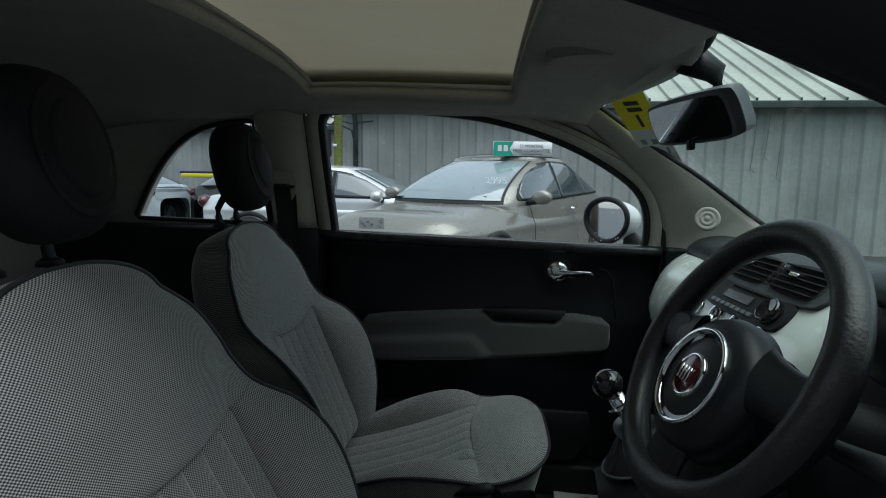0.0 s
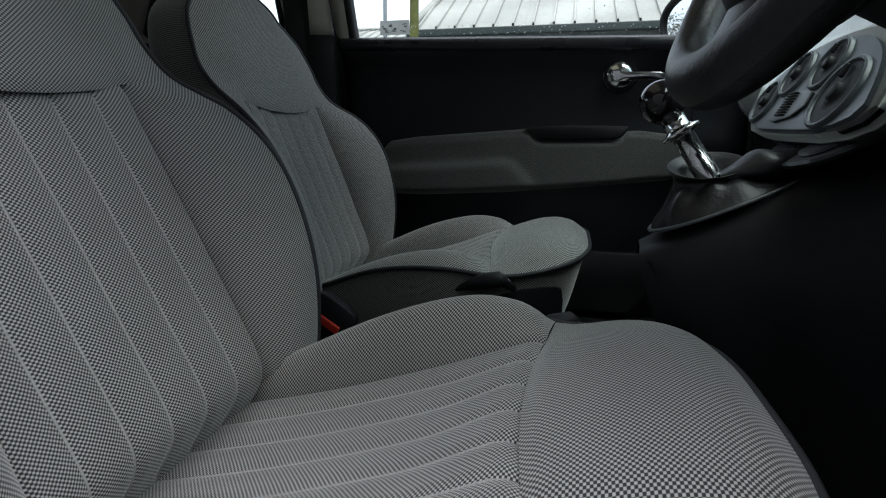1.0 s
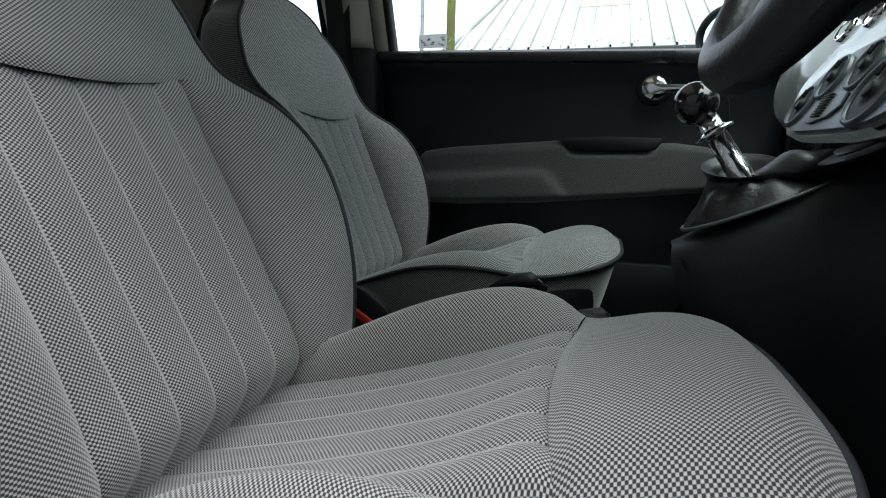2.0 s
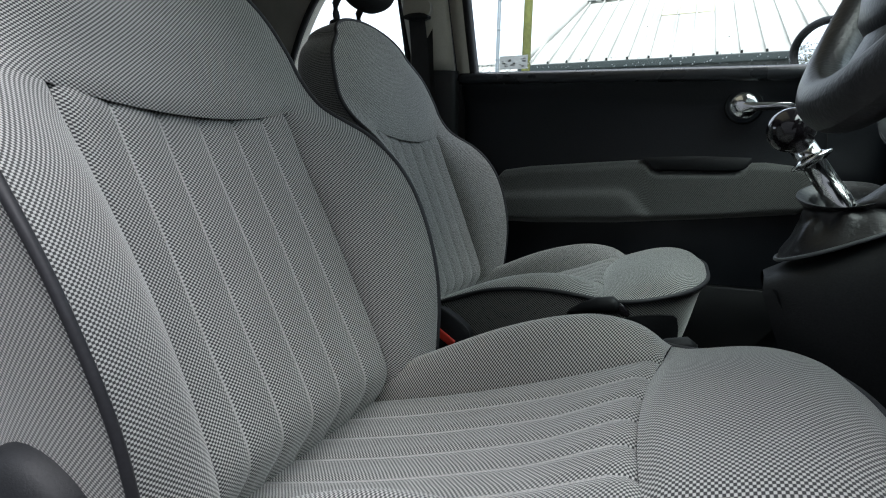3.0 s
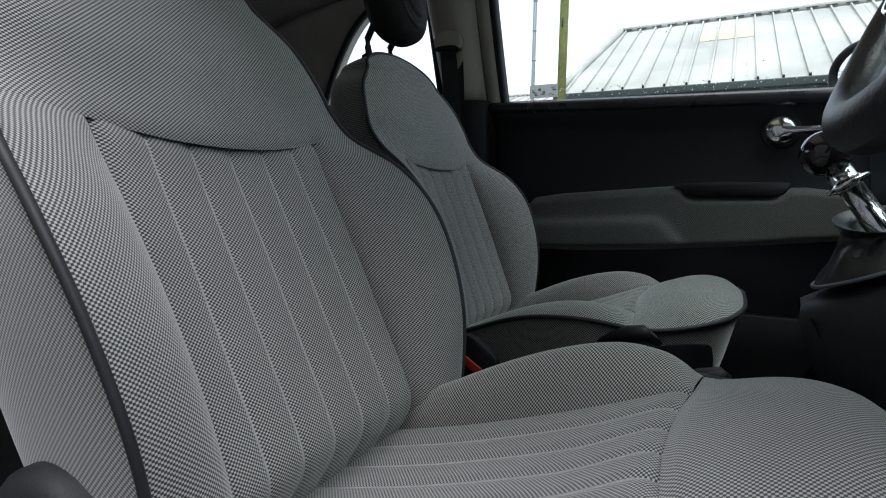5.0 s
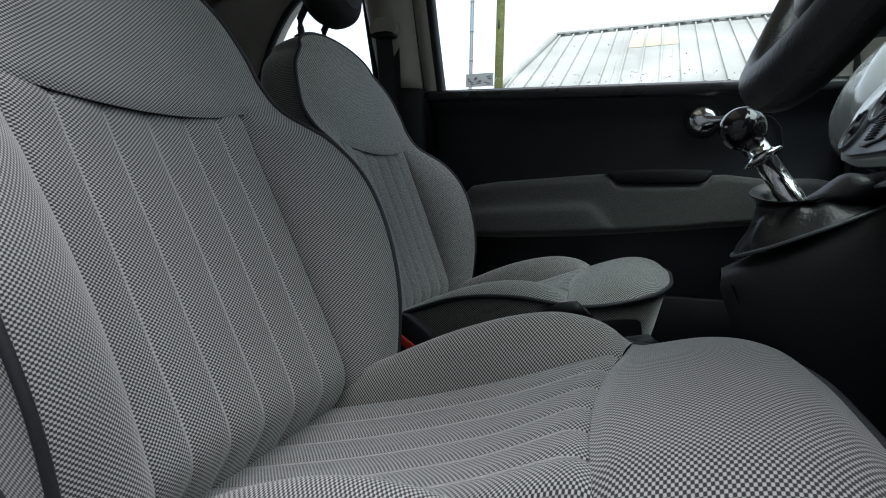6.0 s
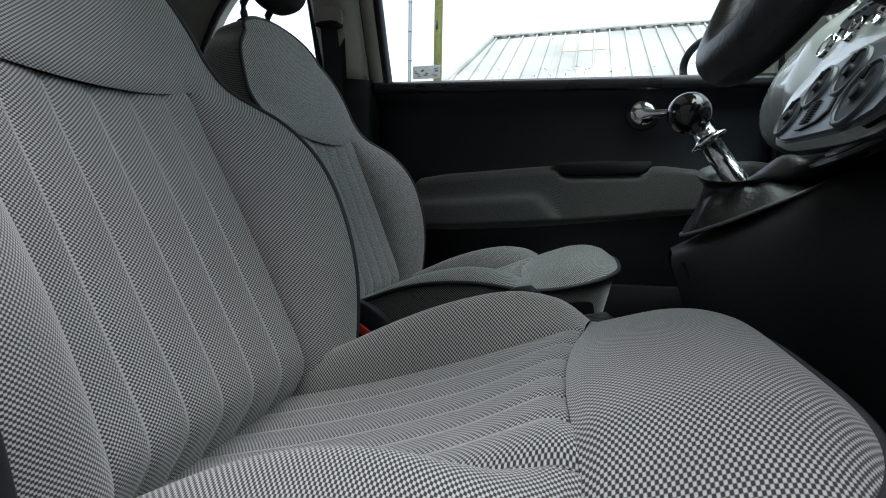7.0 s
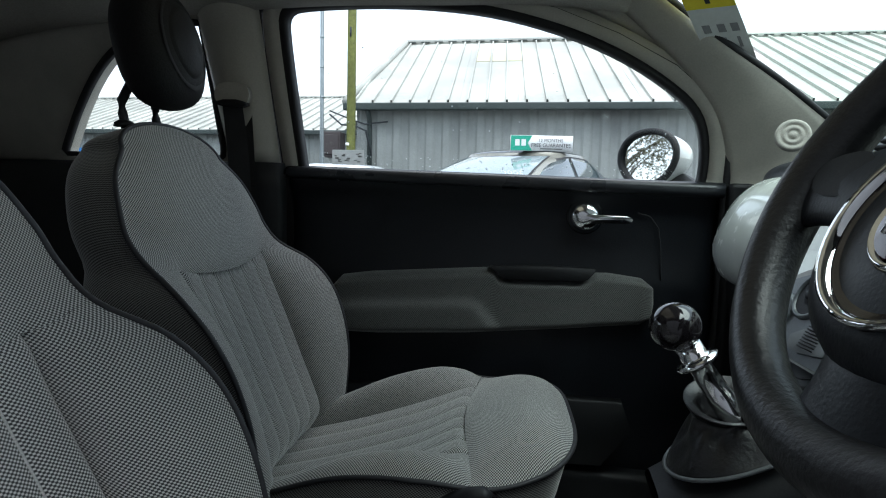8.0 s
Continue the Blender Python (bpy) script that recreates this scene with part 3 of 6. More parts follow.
solid(put("trim_panel", grid(door_skin, 60, 60), PLASTIC_SOFT, door), 0.05, -1.0)
ledge = [(x, 0.621, 1.033 - 0.023 * (x + 0.33)) for x in np.linspace(-0.33, 0.615, 40)]
part("sill_ledge", tube([(float(a), float(b) + 0.006, float(c) - 0.006) for a, b, c in ledge], 0.016, 12), LEDGE, door, "rounded black sill ledge")
part("outer_skin", box(-0.40, 0.70, 0.70, 0.73, 0.28, 1.005), WHITE_PAINT, door, "white painted outer door skin", bevel=0.01)
def above_sill(loop, low):
    return [(x, max(z, low - 0.023 * (x + 0.33))) for x, z in loop]


part("glass_seal", band(DOOR_GLASS, above_sill(offset_loop(DOOR_GLASS, 0.014), 1.029), side_y, 0.002, 0.03), RUBBER, door)
part("window_frame", band(above_sill(offset_loop(DOOR_GLASS, 0.0135), 1.028), above_sill(offset_loop(DOOR_GLASS, 0.047), 1.025), side_y, 0.006, 0.035), TRIM, door, "beige painted window frame")
pane = prism(offset_loop(DOOR_GLASS, 0.004), 0.003, Matrix(((1, 0, 0, 0), (0, 0, 1, 0), (0, 1, 0, 0), (0, 0, 0, 1))))
for v in pane.verts:
    v.co.y += side_y(v.co.x, v.co.z) + 0.012
pane = part("window_pane", pane, GLASS, door, smooth=False)
pane.visible_shadow = False
# cloth armrest with the black pull recess
arm_top = [(-0.215, 0.765), (-0.190, 0.795), (-0.12, 0.806), (0.05, 0.820), (0.150, 0.828), (0.163, 0.822), (0.172, 0.808), (0.19, 0.803), (0.345, 0.806), (0.362, 0.812), (0.372, 0.826), (0.40, 0.827), (0.468, 0.819), (0.492, 0.800)]
arm_low = [(0.496, 0.765), (0.488, 0.735), (0.465, 0.720), (0.30, 0.700), (0.10, 0.678), (-0.10, 0.664), (-0.180, 0.663), (-0.205, 0.675), (-0.215, 0.70)]


def between(rows, s):
    n = len(rows) - 1
    i = min(int(s * n), n - 1)
    q = s * n - i
    return (rows[i][0] + (rows[i + 1][0] - rows[i][0]) * q, rows[i][1] + (rows[i + 1][1] - rows[i][1]) * q)


def arm(u, v):
    x = -0.215 + 0.711 * u
    tops = [(p[0], p[1]) for p in arm_top] + [(0.496, 0.765)]
    lows = [(-0.2151, 0.70)] + [(p[0], p[1]) for p in arm_low[::-1][1:]]
    zt = np.interp(x, [p[0] for p in tops], [p[1] for p in tops])
    zl = np.interp(x, [p[0] for p in lows], [p[1] for p in lows])
    z = zl + (zt - zl) * v
    e = min(v, 1 - v, u * 4, (1 - u) * 4)
    round_ = min(1.0, e / 0.16)
    y = 0.637 - 0.030 * math.sqrt(max(0.0, 1 - (1 - round_) ** 2))
    # the padded elbow rest low on the rear half
    edge = 0.165 - 0.05 * max(0.0, (v - 0.15) / 0.4)
    pad = 1 / (1 + math.exp((x - edge) / 0.006)) / (1 + math.exp((v - 0.52 + 0.25 * max(0, x - 0.08)) / 0.03))
    return (x, y - 0.018 * pad * min(1, round_ * 1.5), z)


put("armrest", grid(arm, 140, 36), CLOTH_ARM, door, "grey woven cloth armrest")
pull = [(0.150, 0.832), (0.163, 0.824), (0.176, 0.809), (0.19, 0.805), (0.345, 0.808), (0.358, 0.814), (0.370, 0.828), (0.372, 0.836), (0.26, 0.838)]
part("pull_recess", prism(pull, 0.03, Matrix(((1, 0, 0, 0), (0, 0, 1, 0.606), (0, 1, 0, 0), (0, 0, 0, 1)))), PLASTIC, door, bevel=0.003)
# storage pocket under the armrest
part("door_pocket", prism([(-0.20, 0.40), (0.40, 0.42), (0.46, 0.50), (0.44, 0.555), (-0.20, 0.545)], 0.045, Matrix(((1, 0, 0, 0), (0, 0, 1, 0.592), (0, 1, 0, 0), (0, 0, 0, 1)))), PLASTIC, door, bevel=0.012)
groove = [(0.455, 0.955), (0.480, 0.948), (0.497, 0.925), (0.503, 0.89), (0.506, 0.85), (0.508, 0.815)]
part("trim_groove", tube([(x, 0.6405, z) for x, z in groove], 0.0016, 6), RUBBER, door)
# chrome pull handle on its round boss
hm = Matrix.Translation((0.347, 0.640, 0.945)) @ Matrix.Rotation(radians(90), 4, "X")
boss = part("handle_boss", lathe([(0.036, 0.0), (0.036, 0.006), (0.034, 0.011), (0.032, 0.013), (0.030, 0.020), (0.024, 0.027), (0.014, 0.031), (0.0, 0.032)], 40, hm), CHROME, door, "round chrome handle boss")
lever = prism([(-0.008, -0.010), (0.030, -0.008), (0.080, -0.006), (0.087, -0.003), (0.088, 0.002), (0.085, 0.006), (0.078, 0.008), (0.0, 0.010), (-0.008, 0.006)], 0.012, Matrix(((1, 0, 0, 0.352), (0, 0, -1, 0.614), (0, 1, 0, 0.940), (0, 0, 0, 1))))
part("handle_lever", lever, CHROME, boss, "chrome pull lever", bevel=0.003)
ring = lathe([(0.0, 0.0), (0.0375, 0.0), (0.038, 0.003), (0.036, 0.005), (0.0, 0.005)], 40, Matrix.Translation((0.347, 0.642, 0.945)) @ Matrix.Rotation(radians(90), 4, "X"))
part("handle_cup", ring, KNOB_BLACK, door)


# ---- front seats ----
# lines of the backrest by height: fluted centre, piping at its rim, and half the width at the piping
BACK_E = [(0.44, 0.052), (0.50, 0.038), (0.58, 0.012), (0.66, -0.026), (0.74, -0.065), (0.82, -0.106), (0.868, -0.129), (0.915, -0.160), (0.95, -0.179), (1.0, -0.205), (1.04, -0.229), (1.086, -0.254)]
BACK_P = [(0.44, 0.030), (0.50, 0.040), (0.58, 0.043), (0.66, 0.037), (0.74, 0.012), (0.80, -0.023), (0.845, -0.070), (0.88, -0.128), (0.915, -0.161), (0.95, -0.179), (1.0, -0.205), (1.04, -0.229), (1.086, -0.254)]
BACK_W = [(0.44, 0.190), (0.50, 0.206), (0.58, 0.223), (0.66, 0.234), (0.74, 0.244), (0.80, 0.248), (0.845, 0.241), (0.875, 0.220), (0.915, 0.217), (0.95, 0.211), (1.0, 0.188), (1.04, 0.142)]
WI, SEAM, SAG, TOP, LOW = 0.143, 0.868, 0.016, 1.087, 0.44
FLUTES = [WI / 3 * (k - 2) for k in range(5)]


def back_w(z):
    t = (z - 1.04) / (TOP - 1.04)
    return curve_at(BACK_W, z) if t <= 0 else 0.142 * math.sqrt(max(0.0, 1 - t * t))


def back_seam(y):
    """Height of the seam between the fluted centre and the upper pad."""
    a = abs(y)
    return SEAM - SAG * (1 - (a / WI) ** 2) if a < WI else SEAM + 0.012 * sm(WI, 0.22, a)


def puff(y):
    """The soft swell of the flutes between their stitch lines."""
    return 0.0034 * min(1.0, min(abs(y - c) for c in FLUTES + [-WI, WI]) / 0.013) ** 0.6


def insert_at(y, z):
    zs = back_seam(y)
    x = curve_at(BACK_E, z) - 0.010 * (1 - (y / WI) ** 2) + puff(y)
    return x - 0.003 * math.exp(-(((z - zs) / 0.006) ** 2)) - 0.005 * math.exp(-(((abs(y) - WI) / 0.005) ** 2)) - 0.045 * sm(0.585, 0.50, z) ** 1.5


def bolster_at(u, z):
    """Across a bolster, from the fluted centre's edge (u = 0) out to the piping (u = 1)."""
    x0, x1, y1 = curve_at(BACK_E, z), curve_at(BACK_P, z), curve_at(BACK_W, z)
    dx, dy = x1 - x0, y1 - WI
    long = math.hypot(dx, dy)
    bulge = curve_at([(0.44, 0.012), (0.54, 0.018), (0.68, 0.022), (0.80, 0.016), (0.845, 0.007), (0.868, 0.001)], z) * math.sin(math.pi * u**0.85) ** 0.8
    x = x0 + dx * u + bulge * dy / long - 0.006 * math.exp(-((u / 0.06) ** 2))
    return x - 0.045 * sm(0.585, 0.50, z) ** 1.5 * (1 - 0.6 * u), WI + dy * u - bulge * dx / long


def pad_at(r, q):
    """The upper pad: r across from -1 to 1, q from the seam to the crown."""
    z0 = back_seam(0.220 * r)
    z = z0 + (TOP - z0) * q
    swell = 0.018 * (1 - abs(r) ** 3.2) * sm(-0.01, 0.085, z - z0) * math.sqrt(max(0.0, 1 - q**3))
    t = min(1.0, max(0.0, (abs(r) - 0.65) / 0.35))
    base = curve_at(BACK_E, z) + (curve_at(BACK_P, z) - curve_at(BACK_E, z)) * t
    return base + swell - 0.003 * math.exp(-(((z - z0) / 0.005) ** 2)) * (1 - sm(0.60, 0.70, abs(r))), back_w(z) * r, z


CUSH_E = [(-0.12, 0.492), (0.0, 0.524), (0.1, 0.551), (0.2, 0.584), (0.32, 0.629)]
CUSH_W = [(-0.12, 0.160), (-0.05, 0.173), (0.05, 0.188), (0.15, 0.208), (0.25, 0.226)]
CUSH_P = [(-0.12, 0.490), (-0.05, 0.532), (0.05, 0.573), (0.15, 0.610), (0.25, 0.623), (0.35, 0.616), (0.43, 0.628), (0.476, 0.638)]
WC, FRONT_SEAM, TIP = 0.139, 0.320, 0.476


def cush_w(x):
    t = max(0.0, (x - 0.25) / (TIP - 0.25))
    return curve_at(CUSH_W, x) * max(0.0, 1 - t**3.3) ** (1 / 3.3)


def front_seam(y):
    a = abs(y)
    return FRONT_SEAM - 0.012 * (1 - (a / WC) ** 2) if a < WC else FRONT_SEAM + 0.10 * (a - WC)


def cush_insert(x, y):
    fs = front_seam(y)
    z = curve_at(CUSH_E, x) - 0.010 * (1 - (y / WC) ** 2) * sm(-0.2, 0.0, x) * (1 - sm(0.22, 0.32, x)) + puff(y * WI / WC)
    return z - 0.007 * math.exp(-(((x - fs) / 0.007) ** 2)) - 0.004 * math.exp(-(((abs(y) - WC) / 0.005) ** 2))


def cush_bolster(u, x, soft):
    z0, z1, y1 = curve_at(CUSH_E, x), curve_at(CUSH_P, x), cush_w(x)
    dy, dz = y1 - WC, z1 - z0
    long = math.hypot(dy, dz)
    bulge = soft * curve_at([(-0.12, 0.004), (0.0, 0.012), (0.12, 0.027), (0.22, 0.031), (0.29, 0.020), (0.325, 0.004)], x) * math.sin(math.pi * u**1.3) ** 0.75
    fs = front_seam(WC + dy * u)
    return WC + dy * u - bulge * dz / long, z0 + dz * u + bulge * dy / long - 0.005 * math.exp(-((u / 0.05) ** 2)) - 0.006 * math.exp(-(((x - fs) / 0.007) ** 2)) * (1 - u**3)


def cush_nose(r, q):
    x0 = front_seam(0.225 * r)
    x = x0 + (TIP - x0) * q
    edge = curve_at(CUSH_P, x)
    dome = curve_at([(0.0, 0.012), (0.2, 0.026), (0.5, 0.034), (0.8, 0.026), (1.0, 0.0)], q) * (1 - abs(r) ** 3.0) + 0.006 * math.sin(math.pi * min(1.0, q)) * (1 - abs(r) ** 8)
    return x, cush_w(x) * r, edge + dome - 0.006 * math.exp(-(((x - x0) / 0.007) ** 2)) * (1 - abs(r) ** 3)


rounded_tip = smooth_loop([(-0.014, 0.002), (-0.004, 0.012), (0.010, 0.004), (0.020, -0.008), (0.010, -0.012)], 2)


def seat(label, at, yaw, upright, outer, soft, worn=0.0):
    s = thing("front_seat", label, "car seat", group="front seats")
    m = Matrix.Translation(at) @ Matrix.Rotation(yaw, 4, "Z")

    def set_back(x, y, z):
        """A point of the backrest, leaning as this seat does."""
        return (x + upright * (z - 0.55), y, z)

    def set_cushion(x, y, z):
        """A point of the cushion, flattened on the side by the door where the seat is worn."""
        return (x, y, z - worn * sm(0.11, 0.22, outer * y) * (1 - sm(0.33, 0.47, x)))

    # the cloth's grain runs straight up the seat, whatever the padding does
    zs = np.linspace(LOW, TOP, 160)
    line = np.array([(curve_at(BACK_E, z) + upright * z, z) for z in zs])
    back_run = np.concatenate([[0], np.cumsum(np.linalg.norm(np.diff(line, axis=0), axis=1))])
    xs = np.linspace(-0.12, TIP, 160)
    front = np.array([(x, curve_at(CUSH_E, x)) for x in xs])
    cush_run = np.concatenate([[0], np.cumsum(np.linalg.norm(np.diff(front, axis=0), axis=1))])

    def straight(P):
        return np.stack([P[..., 1], np.interp(P[..., 2], zs, back_run)], axis=-1)

    def flat_cloth(P):
        return np.stack([P[..., 1], np.interp(P[..., 0], xs, cush_run)], axis=-1)

    def wrapped(P, lay):
        """Cloth laid over a bolster: measured out from its seam."""
        run = np.cumsum(np.linalg.norm(np.diff(P, axis=1), axis=2), axis=1)
        q = lay(P)
        q[:, 1:, 0] = q[:, [0], 0] + run * (1 if q[0, -1, 0] > 0 else -1)
        return q

    def cover(name, fn, nu, nv, material, lab="", cloth=None):
        me = grid(fn, nu, nv, cloth)
        me.transform(m)
        return put(name, me, material, s, lab)

    def cord(name, points, radius, material):
        return part(name, tube([m @ Vector(p) for p in points], radius, 8), material, s)

    def fluted(u, v):
        y = WI * (2 * u - 1)
        z = LOW + (back_seam(y) - LOW) * v
        return set_back(insert_at(y, z), y, z)

    cover("backrest_insert", fluted, 156, 64, CLOTH, "fluted woven backrest centre", straight)
    for sgn in (1, -1):
        def bolster(u, v, sgn=sgn):
            z = LOW + (back_seam(WI + 0.077 * u) - LOW) * v
            x, y = bolster_at(u, z)
            return set_back(x, sgn * y, z)
        cover("backrest_bolster", bolster, 26, 64, CLOTH, "", lambda P: wrapped(P, straight))
    cover("backrest_top", lambda u, v: set_back(*pad_at(2 * u - 1, math.sin(v * math.pi / 2))), 60, 50, CLOTH, "smooth upper pad of the backrest", straight)

    def shell_at(u, v):
        """Round the back from one piping to the other."""
        z = LOW + (TOP - LOW) * math.sin(v * math.pi / 2)
        w, x1 = back_w(z), curve_at(BACK_P, z)
        rear = curve_at(BACK_E, z) - curve_at([(0.44, 0.16), (0.60, 0.17), (0.70, 0.158), (0.80, 0.138), (0.90, 0.118), (1.0, 0.10), (1.05, 0.080), (TOP, 0.035)], z)
        c, d = math.cos(math.pi * u), max(math.sin(math.pi * u), 0.0)
        y = w * math.copysign(abs(c) ** 0.22, c) * (1 + 0.015 * math.sin(2 * math.pi * u) ** 2)
        return set_back(x1 - (x1 - rear) * d**0.8, y, z - 0.012 * d * sm(1.0, TOP, z))

    # Inner side and rear take the shade-darkened cloth; the door side stays pale.
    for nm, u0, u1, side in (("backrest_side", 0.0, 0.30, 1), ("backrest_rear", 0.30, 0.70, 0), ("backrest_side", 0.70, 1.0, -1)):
        cover(nm, lambda u, v: shell_at(u0 + (u1 - u0) * u, v), 24, 50, CLOTH if side == outer else CLOTH_SHADED, "woven cloth side of the backrest" if side else "cloth back with shade in its colour")
    half = [(back_w(z), z) for z in (LOW + (TOP - LOW) * math.sin(i / 80 * math.pi / 2) for i in range(81))]
    rim_line = [(curve_at(BACK_P, z), w + 0.001, z) for w, z in half] + [(curve_at(BACK_P, z), -w - 0.001, z) for w, z in half[::-1][1:]]
    cord("backrest_piping", [set_back(*p) for p in rim_line], 0.0036, PIPING)

    # cushion
    def fluted_cushion(u, v):
        y = WC * (2 * u - 1)
        x = -0.12 + (front_seam(y) + 0.12) * v
        return set_cushion(x, y, cush_insert(x, y))

    cover("cushion_insert", fluted_cushion, 156, 54, CLOTH, "fluted woven cushion centre", flat_cloth)
    for sgn in (1, -1):
        def side_roll(u, v, sgn=sgn):
            x = -0.12 + (front_seam(WC + 0.086 * u) + 0.12) * v
            y, z = cush_bolster(u, x, soft)
            return set_cushion(x, sgn * y, z)
        cover("cushion_bolster", side_roll, 26, 54, CLOTH, "", lambda P: wrapped(P, flat_cloth))
    cover("cushion_front", lambda u, v: set_cushion(*cush_nose(2 * u - 1, math.sin(v * math.pi / 2))), 70, 60, CLOTH, "smooth rounded front of the cushion", flat_cloth)

    def rim(q):
        """Edge of the cushion's cover, from one rear corner round the front to the other."""
        r = 2 * q - 1
        x = -0.12 + (TIP + 0.12) * math.cos(abs(r) * math.pi / 2) ** 0.8
        return x, math.copysign(cush_w(x), r)

    def skirt(u, v):
        x, y = rim(u)
        z = set_cushion(x, y, curve_at(CUSH_P, x))[2]
        k, bulge = v**0.8, 0.010 * math.sin(math.pi * v)
        return (x - 0.070 * k * sm(0.1, 0.45, x) + bulge * sm(0.3, 0.46, x), y * (1 - 0.10 * k) + math.copysign(bulge, y), z + (0.43 - z) * v)

    # Shade below the cushion's rim is painted in by the darker cloth.
    cover("cushion_skirt", skirt, 150, 14, CLOTH_SHADED, "cloth side of the cushion with shade in its colour")
    edge_line = [rim(i / 150) for i in range(151)]
    cord("cushion_piping", [set_cushion(x + 0.001, y * 1.004, curve_at(CUSH_P, x) - 0.001) for x, y in edge_line], 0.0036, PIPING)
    for c in FLUTES:
        cord("channel_stitch", [set_back(insert_at(c, z) + 0.0007, c, z) for z in np.linspace(0.47, back_seam(c) - 0.006, 40)], 0.0010, STITCH)
        y = c * WC / WI
        cord("channel_stitch", [set_cushion(x, y, cush_insert(x, y) + 0.0006) for x in np.linspace(-0.10, front_seam(y) - 0.006, 36)], 0.0010, STITCH)

    def fixed(name, bm, material, lab="", bevel=0.0):
        bm.transform(m)
        return part(name, bm, material, s, lab, bevel=bevel)

    fixed("seat_base", box(-0.14, 0.33, -0.165, 0.165, 0.36, 0.445), PLASTIC, bevel=0.02)
    for k in (-0.16, 0.16):
        fixed("seat_rail", box(-0.22, 0.36, k - 0.02, k + 0.02, 0.308, 0.365), PLASTIC, "black steel slide rail", 0.005)
    # hinge covers low at both sides of the backrest
    for sgn in (1, -1):
        big = 0.90 if sgn == outer else 0.62
        hm_ = Matrix.Translation((-0.045 if sgn != outer else -0.052, sgn * (0.190 if sgn != outer else 0.225), 0.475 if sgn != outer else 0.567)) @ Matrix.Rotation(radians(-90 * sgn), 4, "X")
        fixed("hinge_cover", lathe([(0.070 * big, -0.03), (0.068 * big, 0.012), (0.058 * big, 0.024), (0.035 * big, 0.030), (0.0, 0.032)], 28, hm_), PLASTIC)
    # levers at the inner front of the cushion
    inner = -outer
    fixed("tilt_lever", tube([(0.278, inner * 0.222, 0.590), (0.300, inner * 0.228, 0.601), (0.325, inner * 0.233, 0.610), (0.345, inner * 0.236, 0.614), (0.354, inner * 0.236, 0.612)], [0.003, 0.008, 0.012, 0.012, 0.006], 14), PLASTIC, "black plastic tilt lever")
    fixed("lever_tip", prism(rounded_tip, 0.012, Matrix.Translation((0.352, inner * 0.232 + 0.006, 0.608)) @ Matrix.Rotation(radians(90), 4, "X")), KNOB_BLACK, "glossy lever tip", 0.002)
    fixed("side_cover", prism(smooth_loop([(0.315, 0.470), (0.405, 0.480), (0.436, 0.545), (0.436, 0.598), (0.425, 0.604), (0.360, 0.592), (0.315, 0.575)], 1), 0.010, Matrix(((1, 0, 0, 0), (0, 0, 1, inner * 0.217 - 0.005), (0, 1, 0, 0), (0, 0, 0, 1)))), PLASTIC, "black plastic side cover", 0.003)
    # head restraint on two bent posts
    hx, hz = -0.282 + upright * 0.65, 1.208
    tilt = m @ Matrix.Translation((hx, 0, hz)) @ Matrix.Rotation(radians(-12), 4, "Y")

    def pillow(u, v):
        q, p = 2 * math.pi * u, math.pi * (v - 0.5)
        e = 0.75
        cp, sp = math.copysign(abs(math.cos(p)) ** e, math.cos(p)), math.copysign(abs(math.sin(p)) ** e, math.sin(p))
        cq, sq = math.copysign(abs(math.cos(q)) ** e, math.cos(q)), math.copysign(abs(math.sin(q)) ** e, math.sin(q))
        return tilt @ Vector((0.052 * sp + 0.010, 0.080 * cp * cq, 0.098 * cp * sq))

    head = put("headrest", grid(pillow, 48, 32), HEAD, s, "round black head restraint")

    def face(u, v):
        q, r = 2 * math.pi * u, v
        bulge = 0.014 * (1 - r**2) - 0.008 * math.exp(-(((r - 0.82) / 0.06) ** 2))
        return tilt @ Vector((0.054 + bulge, 0.062 * r * math.cos(q), 0.076 * r * math.sin(q)))

    put("head_pad", grid(face, 48, 14), HEAD, head, "domed oval front pad")
    for k in (-0.045, 0.045):
        post = [m @ Vector(p) for p in ((hx - 0.012, k, hz - 0.06), (hx - 0.028, k, hz - 0.088), (hx - 0.027, k, hz - 0.105), (hx - 0.018, k, hz - 0.15), (hx - 0.01, k, hz - 0.22))]
        part("headrest_post", tube(post, 0.0072, 10), PLASTIC, s)
        part("post_collar", lathe([(0.0, 0.0), (0.016, 0.0), (0.015, 0.006), (0.009, 0.010), (0.0, 0.010)], 16, m @ Matrix.Translation((hx - 0.024, k, 1.080))), PLASTIC, s)
    return s


seat("grey woven cloth driver seat with fluted centre and black piping", (0.0, -0.362, 0.0), 0.088, 0.0, -1, 1.35, 0.04)
seat("grey woven cloth passenger seat with fluted centre and black piping", (-0.156, 0.266, 0.0), 0.088, 0.095, 1, 1.0)

# ---- dashboard ----
dash = thing("dashboard", "black and pearl white car dashboard with vents and radio", "dashboard")


def sweep(profile, y0, y1, ny, bend=lambda y: (0.0, 0.0), steps=28):
    """A profile of (x, z) rows carried across the car."""
    def at(u, v):
        y = y0 + (y1 - y0) * v
        i = u * (len(profile) - 1)
        x = curve_at([(k, p[0]) for k, p in enumerate(profile)], i)
        z = curve_at([(k, p[1]) for k, p in enumerate(profile)], i)
        dx, dz = bend(y)
        return (x + dx, y, z + dz)
    return grid(at, steps, ny)


def top_bend(y):
    hump = math.exp(-(((y + 0.30) / 0.13) ** 4))
    end = max(0, (y - 0.42) / 0.16)
    middle = sm(-0.215, -0.165, y) * (1 - sm(0.15, 0.20, y))
    return (0.05 * end**2 + 0.075 * middle, 0.045 * hump + 0.012 * middle)


